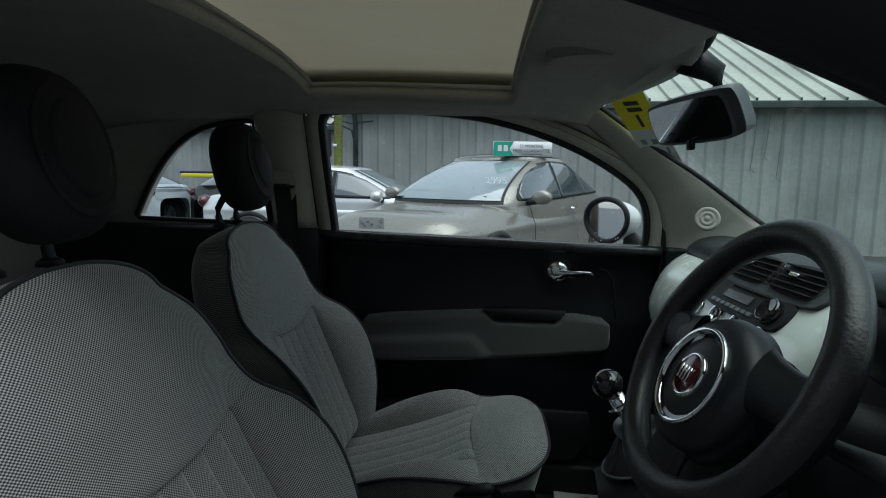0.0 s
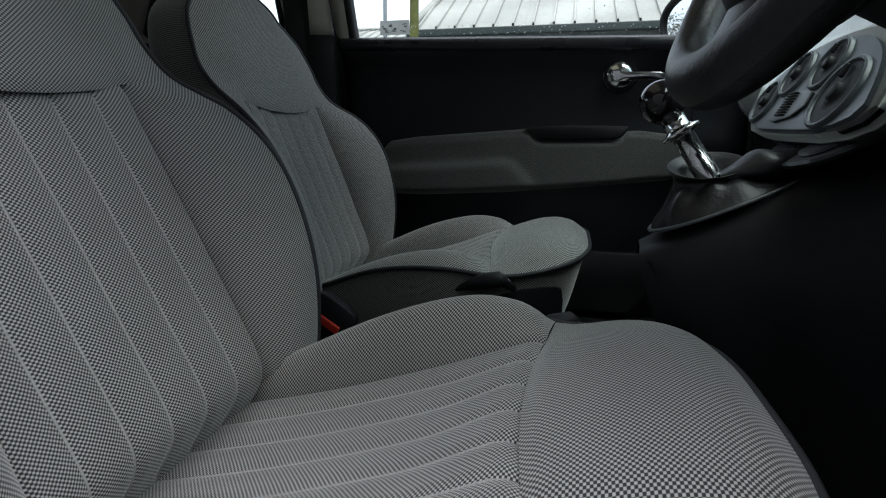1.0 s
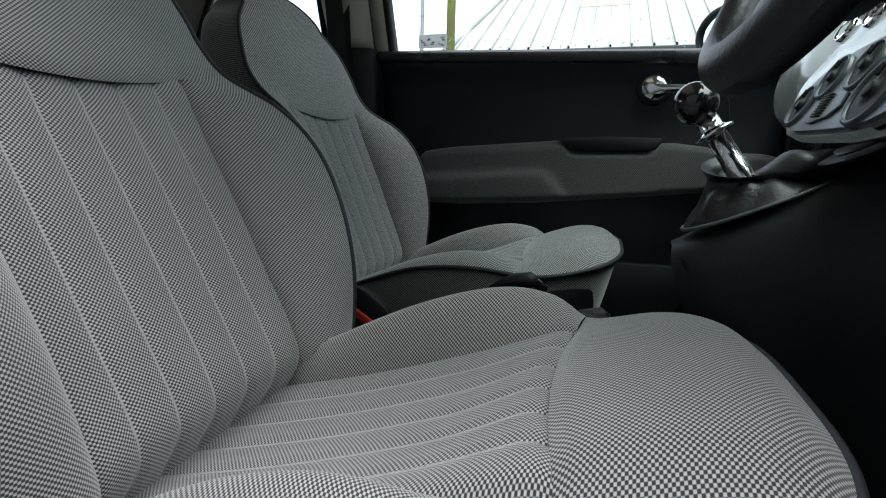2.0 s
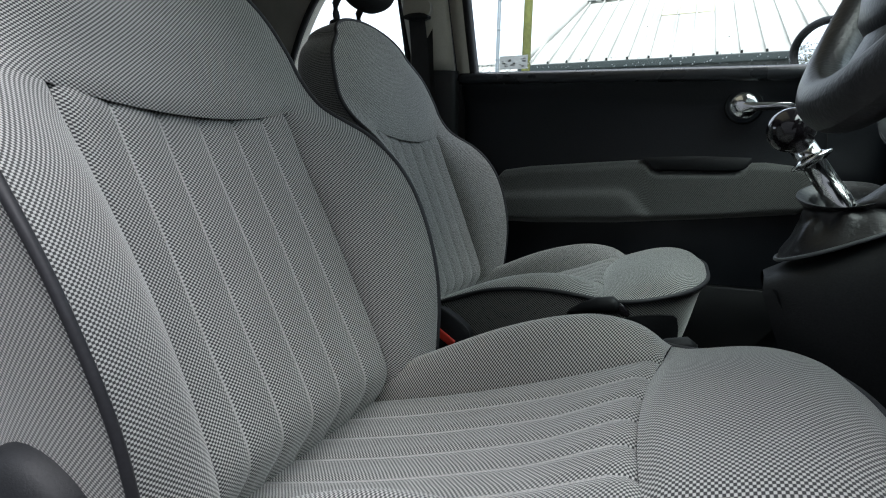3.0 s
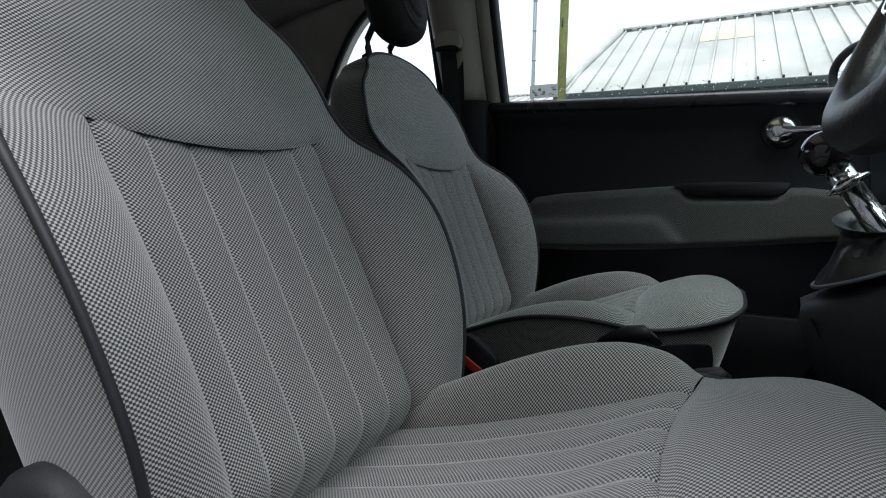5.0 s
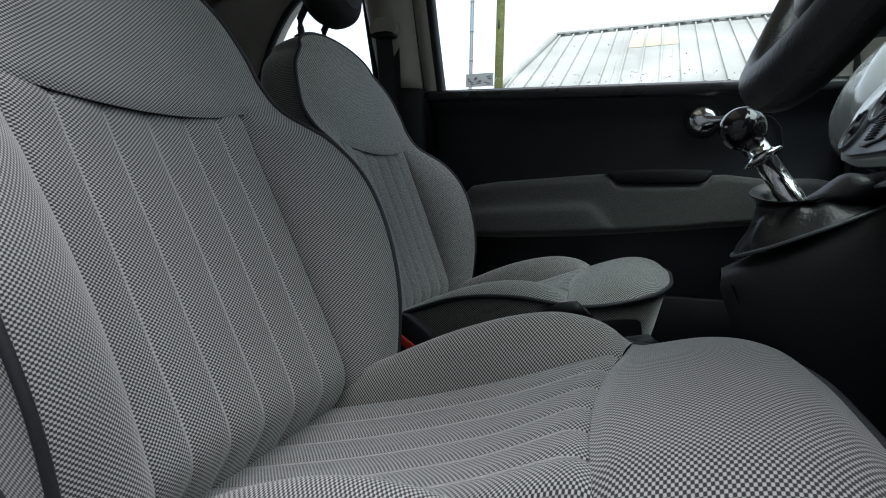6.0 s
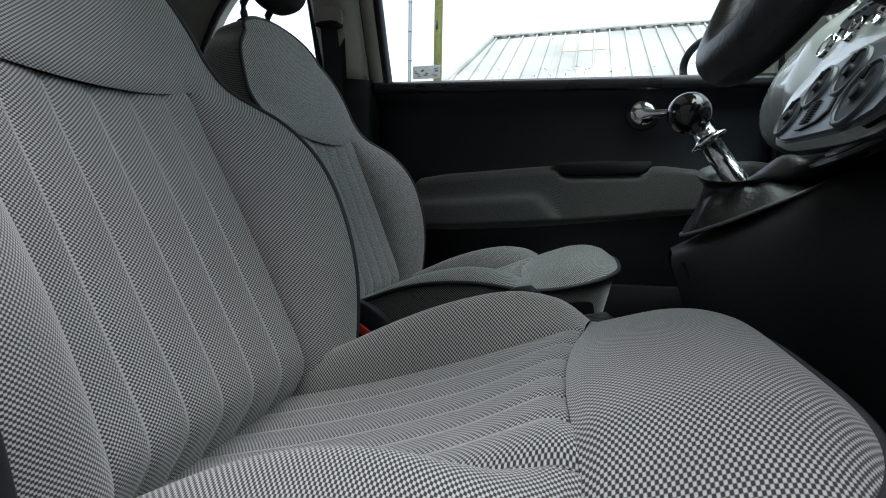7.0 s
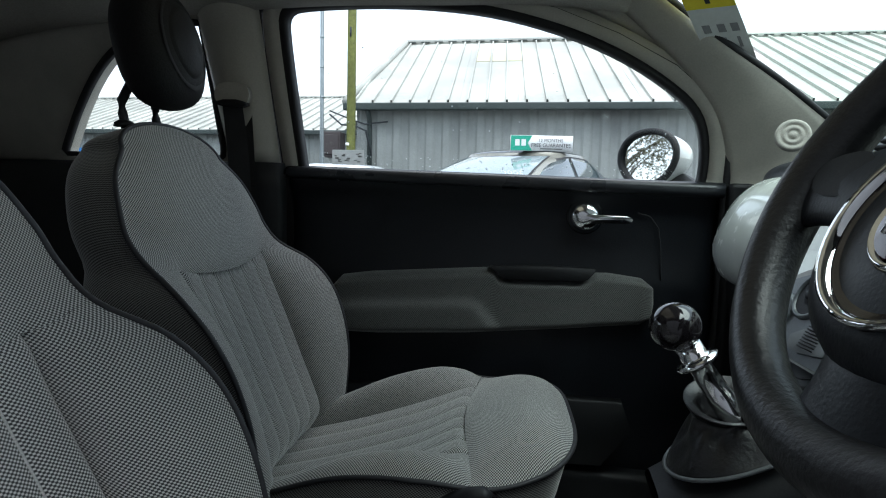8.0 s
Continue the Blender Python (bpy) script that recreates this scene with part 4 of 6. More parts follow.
put("top_pad", sweep([(0.93, 0.985), (0.90, 1.012), (0.80, 1.042), (0.72, 1.056), (0.668, 1.054), (0.640, 1.040), (0.634, 1.020), (0.66, 1.005)], -0.60, 0.585, 60, top_bend), PLASTIC_SOFT, dash, "soft black top pad")


def face_bend(y):
    a = max(0.0, (y - 0.34) / 0.20)
    b = max(0.0, (-0.30 - y) / 0.30)
    return (0.05 * a**2.4 + 0.03 * b**2 + 0.022 * (1 - sm(0.13, 0.20, y)), -0.004 * a)


put("glovebox_panel", sweep([(0.650, 1.030), (0.612, 1.022), (0.576, 0.992), (0.552, 0.945), (0.543, 0.905), (0.552, 0.870), (0.580, 0.846), (0.64, 0.834)], 0.135, 0.545, 40, face_bend), WHITE_PAINT, dash, "gloss pearl white facia")
put("driver_facia", sweep([(0.70, 1.03), (0.668, 1.010), (0.648, 0.985), (0.640, 0.945), (0.645, 0.915), (0.66, 0.905)], -0.60, -0.20, 20), PLASTIC, dash, "black facia ahead of the wheel")
put("lower_facia", sweep([(0.66, 0.92), (0.63, 0.905), (0.622, 0.86), (0.63, 0.78), (0.66, 0.66), (0.74, 0.55), (0.90, 0.50)], -0.60, 0.60, 40), PLASTIC, dash, "black lower dashboard")
for y0 in (-0.60, 0.60):
    part("end_cap", prism([(0.66, 0.98), (0.63, 0.86), (0.66, 0.66), (0.74, 0.55), (0.90, 0.50), (0.93, 1.0)], 0.01, Matrix(((1, 0, 0, 0), (0, 0, 1, y0 - 0.005), (0, 1, 0, 0), (0, 0, 0, 1)))), PLASTIC, dash)
# script badge on the passenger side of the facia
wave = [(0.572 + 0.05 * ((y - 0.34) / 0.20) ** 2.4 * (y > 0.34) - 0.014 - 0.003, y, 0.905 + 0.016 * math.sin((0.475 - y) * 260) - 0.2 * (0.475 - y) * 0) for y in np.linspace(0.405, 0.475, 50)]
part("script_badge", tube([(float(a), float(b), float(c)) for a, b, c in wave], 0.0022, 6), CHROME, dash, "small chrome script badge")
# centre stack: vents, radio, buttons and climate panel on one bowed face
STACK = [(0.78, 0.510), (0.82, 0.530), (0.87, 0.556), (0.905, 0.574), (0.945, 0.590), (0.975, 0.606), (1.01, 0.635), (1.045, 0.667), (1.065, 0.690), (1.08, 0.712)]


def stack(y, z, out=0.0):
    return Vector((curve_at(STACK, z) - 0.12 * y - out, y, z))


def stack_frame(y, z, tilt):
    """Local -x faces the driver, z climbs the face."""
    return Matrix.Translation(stack(y, z)) @ Matrix.Rotation(radians(7), 4, "Z") @ Matrix.Rotation(radians(tilt), 4, "Y")


def block(m, at, size):
    q = bmesh.new()
    bmesh.ops.create_cube(q, size=1, matrix=m @ Matrix.Translation(at) @ Matrix.Diagonal((*size, 1)))
    return q


def rounded(w, h, r=0.3):
    k = min(w, h) * r
    return smooth_loop([(-w / 2 + k, -h / 2), (w / 2 - k, -h / 2), (w / 2, -h / 2 + k), (w / 2, h / 2 - k), (w / 2 - k, h / 2), (-w / 2 + k, h / 2), (-w / 2, h / 2 - k), (-w / 2, -h / 2 + k)], 2)


FACE = Matrix(((0, 0, -1, 0), (1, 0, 0, 0), (0, 1, 0, 0), (0, 0, 0, 1)))


def centre_face(u, v):
    y = 0.150 - 0.360 * min(1.0, u / 0.9)
    z = 0.90 + 0.172 * v
    edge = max(0.0, (u - 0.9) / 0.1)
    p = stack(y, z)
    return p + Vector((0.09 * edge + 0.02 * sm(0.75, 0.9, u) ** 2, 0, 0))


put("facia_centre", grid(centre_face, 60, 24), WHITE_PAINT, dash, "gloss pearl white facia")
DARK_GREY = mat("dark_grey_plastic", (0.045, 0.048, 0.052), 0.45, grain=0.12, scale=400, bump=0.2, stains=0.15)
cm = stack_frame(0.012, 1.043, 44)
housing = part("vent_housing", prism(rounded(0.300, 0.080, 0.28), 0.040, cm @ Matrix.Translation((0.033, 0, 0)) @ FACE), DARK_GREY, dash, "dark grey air vent housing", bevel=0.004)
for sgn in (1, -1):
    vm_ = cm @ Matrix.Translation((-0.0055, sgn * 0.066, 0.0))
    part("vent_well", prism(rounded(0.122, 0.058, 0.25), 0.003, vm_ @ FACE), RUBBER, housing, bevel=0.001)
    for k in range(5):
        sl_ = block(vm_ @ Matrix.Translation((-0.006, 0, -0.0215 + 0.0108 * k)) @ Matrix.Rotation(radians(-25), 4, "Y"), (0, 0, 0), (0.012, 0.112 if 0 < k < 4 else 0.104, 0.0026))
        part("vent_slat", sl_, PLASTIC, housing)
    part("vent_tab", block(vm_, (-0.014, 0, 0), (0.010, 0.022, 0.006)), CHROME, housing, bevel=0.0015)
part("hazard_switch", prism(rounded(0.012, 0.040, 0.3), 0.006, cm @ Matrix.Translation((-0.006, 0, 0)) @ FACE), KNOB_BLACK, housing, bevel=0.001)
rm = stack_frame(0.018, 0.998, 40)
radio = part("radio", prism(rounded(0.236, 0.060, 0.22), 0.045, rm @ Matrix.Translation((0.038, 0, 0)) @ FACE), PLASTIC, dash, "black car radio", bevel=0.004)
part("display", block(rm, (-0.0085, 0.022, 0.001), (0.004, 0.085, 0.016)), mat("grey_display", (0.07, 0.075, 0.08), 0.25, grain=0.05, scale=200), radio, bevel=0.001)
part("disc_slot", block(rm, (-0.0085, 0.0, 0.020), (0.004, 0.130, 0.005)), RUBBER, radio, bevel=0.001)
for k in range(8):
    part("radio_button", block(rm, (-0.0085, -0.040 + 0.0175 * k, -0.019), (0.004, 0.013, 0.007)), GREY_PLASTIC, radio, bevel=0.001)
to_driver = Matrix.Rotation(radians(-90), 4, "Y")
part("radio_knob", lathe([(0.021, 0.0), (0.021, 0.010), (0.019, 0.014), (0.017, 0.013), (0.0, 0.013)], 28, rm @ Matrix.Translation((-0.007, -0.084, -0.002)) @ to_driver), KNOB_BLACK, radio)
for y, z in ((0.142, 0.962), (0.072, 0.966), (0.002, 0.966), (-0.068, 0.964)):
    bmx = stack_frame(y, z, 27) @ to_driver
    rim_ = part("button_rim", lathe([(0.0175, -0.006), (0.0175, 0.003), (0.0155, 0.006), (0.0130, 0.003), (0.0130, 0.0)], 28, bmx), CHROME, dash, "chrome button rim")
    part("button", lathe([(0.0130, 0.000), (0.0125, 0.002), (0.0, 0.003)], 24, bmx), KNOB_BLACK, rim_)
pm = stack_frame(0.010, 0.862, 28)
arch = smooth_loop([(-0.185, -0.046), (0.070, -0.046), (0.105, -0.030), (0.150, 0.010), (0.165, 0.045), (0.130, 0.085), (0.05, 0.098), (-0.05, 0.098), (-0.14, 0.088), (-0.185, 0.04)], 2)
surround = part("climate_surround", prism(arch, 0.030, pm @ Matrix.Translation((0.026, 0, 0)) @ FACE), WHITE_PAINT, dash, "gloss white arched surround", bevel=0.004)
mid_arch = smooth_loop([(-0.186, -0.044), (0.037, -0.044), (0.072, -0.037), (0.109, -0.006), (0.104, 0.030), (0.066, 0.058), (0.005, 0.069), (-0.058, 0.071), (-0.126, 0.062), (-0.171, 0.024)], 2)
part("inner_surround", prism(mid_arch, 0.010, pm @ Matrix.Translation((0.003, 0, 0)) @ FACE), mat("taupe_grey_plastic", (0.20, 0.20, 0.19), 0.45, grain=0.08, scale=400, bump=0.2, stains=0.1), surround, "taupe inner arch", bevel=0.003)
PANEL_GREY = mat("blue_grey_plastic", (0.088, 0.102, 0.114), 0.38, grain=0.10, scale=400, bump=0.15, stains=0.15)
inner_arch = smooth_loop([(-0.184, -0.043), (0.034, -0.043), (0.068, -0.035), (0.102, -0.006), (0.097, 0.023), (0.059, 0.047), (0.005, 0.058), (-0.058, 0.061), (-0.112, 0.051), (-0.157, 0.020)], 2)
panel = part("climate_panel", prism(inner_arch, 0.016, pm @ Matrix.Translation((0.004, 0, 0)) @ FACE), PANEL_GREY, surround, "grey climate control panel", bevel=0.004)
for y, z, r in ((0.068, -0.006, 0.023), (0.024, 0.026, 0.023), (-0.050, 0.030, 0.024), (-0.112, -0.006, 0.032)):
    dm = pm @ Matrix.Translation((-0.013, y, z)) @ to_driver
    rim_ = part("dial_rim", lathe([(r + 0.006, -0.006), (r + 0.005, 0.002), (r + 0.003, 0.0035), (r + 0.001, 0.003), (r, 0.0), (r - 0.001, -0.004)], 32, dm), PANEL_GREY, panel)
    part("dial", lathe([(r, 0.0005), (r * 0.6, 0.0008), (r * 0.3, 0.001), (r * 0.27, 0.005), (r * 0.22, 0.006), (0.0, 0.006)], 28, dm), PLASTIC, rim_, "black rotary dial")
    part("dial_pointer", block(dm, (r * 0.66, r * 0.2, 0.004), (r * 0.45, 0.004, 0.005)), PLASTIC, rim_, "black dial grip", bevel=0.002)
part("switch_plate", prism(smooth_loop([(-0.042, -0.012), (0.034, -0.024), (0.040, 0.0), (-0.034, 0.020)], 1), 0.004, pm @ Matrix.Translation((-0.0115, -0.022, -0.014)) @ FACE), mat("mid_grey_switch", (0.10, 0.108, 0.112), 0.4, grain=0.1, scale=300), panel, bevel=0.0015)
for k in range(9):
    part("sensor_slat", block(pm, (-0.0165, -0.018, -0.028 + 0.0032 * k), (0.003, 0.024, 0.0014)), PLASTIC, panel)

# ---- centre console with the gear lever ----
console = thing("centre_console", "black plastic centre console rising to the dashboard", "console")


def under(z):
    """How far the console's rear edge falls forward towards the floor."""
    return 0.42 * max(0.0, 0.68 - z)


def con(u, v):
    """Top and flanks: v runs from the rear toe to the dashboard."""
    x = 0.392 + 0.253 * v
    z = curve_at([(0.0, 0.694), (0.10, 0.708), (0.25, 0.730), (0.45, 0.756), (0.6, 0.780), (0.75, 0.80), (1.0, 0.83)], v)
    w = curve_at([(0.0, 0.062), (0.15, 0.080), (0.5, 0.095), (1.0, 0.155)], v)
    q = math.pi * u
    c, d = math.cos(q), math.sin(q)
    h = 0.33 + (z - 0.33) * max(d, 0) ** 0.28
    return (x - 0.008 * (1 - d) * (1 - v) + under(h) * (1 - v), -0.015 + w * math.copysign(abs(c) ** 0.4, c), h)


put("console_body", grid(con, 48, 30), PLASTIC, console)
put("console_rear", grid(lambda u, v: (0.392 + 0.012 * (2 * u - 1) ** 2 + under(0.33 + 0.355 * v), -0.015 + 0.062 * (2 * u - 1), 0.33 + 0.355 * v), 12, 12), PLASTIC, console)
tq = Matrix.Translation((0.556, -0.015, 0.806)) @ Matrix.Rotation(radians(-30), 4, "Y")
plate = part("switch_tray", prism(smooth_loop([(-0.035, -0.095), (0.04, -0.125), (0.04, 0.125), (-0.035, 0.095)], 2), 0.006, tq), GREY_PLASTIC, console, "grey switch tray", bevel=0.002)
for y in (-0.055, 0.055):
    part("switch", prism(smooth_loop([(-0.018, -0.028), (0.020, -0.034), (0.020, 0.034), (-0.018, 0.028)], 2), 0.005, tq @ Matrix.Translation((0, y, 0.005))), GREY_PLASTIC, plate, bevel=0.0015)
part("gaiter_ring", tube([(0.462 + (0.060 if math.cos(a) < 0 else 0.098) * math.cos(a), -0.018 + 0.057 * math.sin(a), 0.740 + 0.46 * (0.060 if math.cos(a) < 0 else 0.098) * math.cos(a)) for a in np.linspace(0, 2 * math.pi, 48, endpoint=False)], 0.0022, 8, True), GREY_PLASTIC, console, "thin grey ring round the gaiter")


def gaiter(u, v):
    """From the sloping oval base up to a rolled lip, then down inside it to the lever."""
    a = 2 * math.pi * u
    c, d = math.cos(a), math.sin(a)
    low = max(0.0, 1 - v / 0.62)
    rx = curve_at([(0, 0.058), (0.08, 0.055), (0.25, 0.040), (0.42, 0.033), (0.52, 0.035), (0.60, 0.040), (0.66, 0.042), (0.70, 0.040), (0.74, 0.032), (0.85, 0.026), (1.0, 0.012)], v)
    ry = curve_at([(0, 0.055), (0.08, 0.052), (0.25, 0.037), (0.42, 0.029), (0.52, 0.030), (0.60, 0.035), (0.66, 0.037), (0.70, 0.035), (0.74, 0.028), (0.85, 0.022), (1.0, 0.012)], v)
    if c > 0:
        rx *= 1 + 0.42 * low**0.7
    cx = curve_at([(0, 0.462), (0.3, 0.458), (0.62, 0.457), (1.0, 0.464)], v)
    cz = curve_at([(0, 0.742), (0.08, 0.745), (0.25, 0.762), (0.42, 0.776), (0.55, 0.784), (0.62, 0.788), (0.68, 0.790), (0.74, 0.786), (0.85, 0.776), (1.0, 0.765)], v)
    lean = 0.46 * low + 0.10 * (1 - low)
    fold = (0.0022 * math.sin(5 * a + 7 * v) + 0.0016 * math.sin(9 * a - 11 * v)) * math.sin(math.pi * min(1, v / 0.62))
    sag = 0.010 * math.sin(math.pi * min(1, v / 0.6)) * max(0.0, c) ** 2
    return (cx + (rx + fold) * c, -0.018 + (ry + fold) * d, cz + rx * c * lean + 0.5 * fold + sag + 0.34 * ry * d * sm(0.2, 0.6, v))


put("gear_gaiter", grid(gaiter, 72, 48), LEATHER, console, "soft black leather gear gaiter")


def tongue(u, v):
    """The gaiter's soft fold running forward on to the switch tray."""
    a = 2 * math.pi * u
    k = math.sin(math.pi * (0.08 + 0.92 * v)) ** 0.6
    x = 0.470 + 0.118 * v
    crease = 0.0022 * math.sin(17 * v + 3 * math.sin(a))
    return (x, -0.020 + (0.037 - 0.010 * v) * k * math.cos(a), 0.772 + 0.040 * v + 0.005 * math.sin(6 * v) + (0.020 - 0.006 * v) * k * math.sin(a) + crease)


put("gaiter_fold", grid(tongue, 24, 20), LEATHER, console, "leather fold ahead of the lever")
lv = Matrix.Translation((0.466, -0.019, 0.768)) @ Vector((-0.060, 0.008, 0.088)).to_track_quat("Z", "Y").to_matrix().to_4x4()
stick = part("gear_lever", lathe([(0.0135, 0.0), (0.0135, 0.030), (0.0125, 0.032), (0.0125, 0.064), (0.0155, 0.066), (0.022, 0.068), (0.0225, 0.071), (0.016, 0.073), (0.0135, 0.076), (0.0135, 0.090), (0.0, 0.090)], 28, lv), CHROME, console, "chrome gear lever with collar")
knob_ = bmesh.new()
bmesh.ops.create_uvsphere(knob_, u_segments=32, v_segments=20, radius=0.0258, matrix=lv @ Matrix.Translation((0, 0, 0.110)) @ Matrix.Diagonal((1, 1, 0.96, 1)))
part("gear_knob", knob_, KNOB_BLACK, stick, "gloss black ball knob")

# ---- steering wheel ----
wheel = thing("steering_wheel", "black leather steering wheel with a chrome ringed hub", "steering wheel")
TIP_ANGLE, RIM = radians(28.5), 0.157
WM = Matrix.Translation((0.488, -0.300, 0.997)) @ Matrix.Rotation(radians(9.3), 4, "Z") @ Matrix(((0, math.sin(TIP_ANGLE), -math.cos(TIP_ANGLE), 0), (1, 0, 0, 0), (0, math.cos(TIP_ANGLE), math.sin(TIP_ANGLE), 0), (0, 0, 0, 1)))


def rim_at(u, v):
    a, b = 2 * math.pi * u, 2 * math.pi * v
    r = 0.0180 + 0.0012 * math.cos(4 * a)
    return WM @ Vector(((RIM + r * math.cos(b)) * math.cos(a), (RIM + r * math.cos(b)) * math.sin(a), r * 1.05 * math.sin(b)))


put("rim", grid(rim_at, 96, 20), LEATHER, wheel)
HUB = WM @ Matrix.Translation((0, -0.034, 0.0)) @ Matrix.Diagonal((0.94, 0.94, 1, 1))
hub = lathe([(0.0, -0.05), (0.07, -0.045), (0.088, -0.02), (0.088, 0.0), (0.080, 0.014), (0.066, 0.022), (0.0, 0.024)], 44, HUB @ Matrix.Diagonal((1.05, 1.0, 1, 1)))
part("hub", hub, PLASTIC_SOFT, wheel, "black airbag hub")
part("hub_ring", lathe([(0.056, 0.018), (0.061, 0.022), (0.0625, 0.026), (0.061, 0.029), (0.057, 0.028), (0.055, 0.024)], 48, HUB), CHROME, wheel, "chrome ring")
part("hub_face", lathe([(0.057, 0.024), (0.040, 0.020), (0.026, 0.021), (0.0, 0.021)], 44, HUB), KNOB_BLACK, wheel)
bd = part("badge", lathe([(0.028, 0.020), (0.029, 0.026), (0.026, 0.029), (0.024, 0.027), (0.0, 0.028)], 36, HUB), CHROME, wheel, "round chrome badge")
part("badge_field", lathe([(0.0225, 0.0285), (0.012, 0.0305), (0.0, 0.031)], 32, HUB), BADGE_RED, bd, "dark red badge field")
for k in range(4):
    q = bmesh.new()
    bmesh.ops.create_cube(q, size=1, matrix=HUB @ Matrix.Translation((-0.0105 + 0.007 * k, 0.0, 0.0315)) @ Matrix.Diagonal((0.0028, 0.018, 0.002, 1)))
    part("badge_bar", q, CHROME, bd)
for ang, wide in ((0, 0.036), (180, 0.036), (-90, 0.050)):
    a = radians(ang)

    def spoke(u, v, a=a, wide=wide):
        r = 0.070 + 0.094 * v
        w = wide * (1 - 0.25 * math.sin(math.pi * v))
        q = 2 * math.pi * u
        side, lift = w * math.cos(q), 0.010 * math.sin(q) - 0.004 + 0.008 * (1 - v)
        return WM @ Vector((r * math.cos(a) - side * math.sin(a), r * math.sin(a) + side * math.cos(a), lift))

    put("spoke", grid(spoke, 24, 12), PLASTIC_SOFT, wheel)
pad_ = prism(smooth_loop([(0.085, -0.012), (0.135, -0.008), (0.140, 0.020), (0.085, 0.026)], 2), 0.003, WM @ Matrix.Translation((0, 0, 0.008)))
part("spoke_button", pad_, PLASTIC, wheel, bevel=0.001)

column = thing("steering_column", "black steering column shroud with stalks", "steering column")
cmx = WM @ Matrix.Translation((0, -0.020, -0.03))


def shroud(u, v):
    a = 2 * math.pi * u
    r = 0.062 - 0.008 * v
    c, d = math.cos(a), math.sin(a)
    return cmx @ Vector((r * math.copysign(abs(c) ** 0.6, c), (r * 0.85) * math.copysign(abs(d) ** 0.6, d) - 0.005 * v, -0.02 - 0.05 * v))


put("shroud", grid(shroud, 40, 10), PLASTIC, column)
part("column_tube", tube([cmx @ Vector((0, 0, -0.06)), (0.64, -0.33, 0.93), (0.74, -0.37, 0.90)], 0.032, 14), PLASTIC, column)
for sgn in (1, -1):
    st = [cmx @ Vector(p) for p in ((sgn * 0.06, 0.0, -0.05), (sgn * 0.10, 0.0, -0.045), (sgn * 0.15, 0.006, -0.035), (sgn * 0.185, 0.012, -0.03))]
    part("stalk", tube(st, [0.008, 0.009, 0.011, 0.012], 12), PLASTIC, column)
binn = bmesh.new()
bmesh.ops.create_uvsphere(binn, u_segments=32, v_segments=16, radius=1, matrix=Matrix.Translation((0.70, -0.305, 1.03)) @ Matrix.Diagonal((0.075, 0.125, 0.075, 1)))
part("instrument_pod", binn, PLASTIC_SOFT, dash, "black rounded instrument pod")
for i, (px, py, pz, rz) in enumerate(((0.68, -0.22, 0.45, 0), (0.70, -0.34, 0.47, 0), (0.69, -0.46, 0.45, 0))):
    pedal = thing("pedal", "black rubber faced foot pedal", "pedal", group="pedals")
    part("pedal_pad", prism(smooth_loop([(-0.03, -0.04), (0.03, -0.04), (0.03, 0.04), (-0.03, 0.04)], 2), 0.012, Matrix.Translation((px, py, pz)) @ Matrix.Rotation(radians(-60), 4, "Y")), RUBBER, pedal, bevel=0.003)
    part("pedal_arm", tube([(px + 0.01, py, pz + 0.01), (px + 0.06, py, pz + 0.12), (px + 0.10, py, 0.72)], 0.009, 8), PLASTIC, pedal)

# ---- mirrors, visors, belt and small things inside ----
imir = thing("interior_mirror", "grey rear-view mirror on a stalk under the roof", "mirror")
im = Matrix.Translation((0.500, -0.022, 1.283)) @ Vector((-0.93, -0.26, -0.44)).to_track_quat("Z", "Y").to_matrix().to_4x4()
mo = smooth_loop([(-0.112, -0.026), (-0.095, -0.036), (0.095, -0.036), (0.112, -0.026), (0.112, 0.026), (0.095, 0.036), (-0.095, 0.036), (-0.112, 0.026)], 2)
part("mirror_shell", prism(mo, 0.030, im @ Matrix.Translation((0, 0, -0.030))), GREY_PLASTIC, imir, bevel=0.006, segments=3)
part("mirror_glass", prism([(x * 0.95, y * 0.88) for x, y in mo], 0.002, im), MIRROR, imir, smooth=False)
part("mirror_stalk", tube([(0.520, -0.02, 1.295), (0.545, -0.015, 1.325), (0.540, -0.012, 1.355), (0.495, -0.01, 1.380)], [0.014, 0.012, 0.017, 0.026], 12), PLASTIC, imir)
part("dip_tab", box(0.503, 0.513, -0.03, -0.012, 1.240, 1.256), PLASTIC, imir, bevel=0.003)
pod = thing("roof_console", "grey map light console ahead of the glass roof", "roof console")
part("console_shell", prism(smooth_loop([(0.285, -0.11), (0.44, -0.085), (0.44, 0.085), (0.285, 0.11)], 2), 0.035, Matrix.Translation((0, 0, 1.368))), LINING, pod, bevel=0.012, segments=3)
for sgn in (1, -1):
    vis = thing("sun_visor", "grey-beige cloth sun visor folded up under the roof", "sun visor", group="sun visors")
    vm = Matrix.Translation((0.345 if sgn > 0 else 0.40, sgn * 0.29, 1.372 if sgn > 0 else 1.382)) @ Matrix.Rotation(radians(14), 4, "Y")
    part("visor_pad", prism(smooth_loop([(-0.075, -0.17), (0.075, -0.16), (0.075, 0.15), (-0.065, 0.17)], 2), 0.014, vm), LINING, vis, bevel=0.005, segments=3)
    part("visor_pivot", tube([vm @ Vector((0.07, sgn * 0.17, 0.01)), vm @ Vector((0.085, sgn * 0.19, 0.02))], 0.006, 8), TRIM, vis)
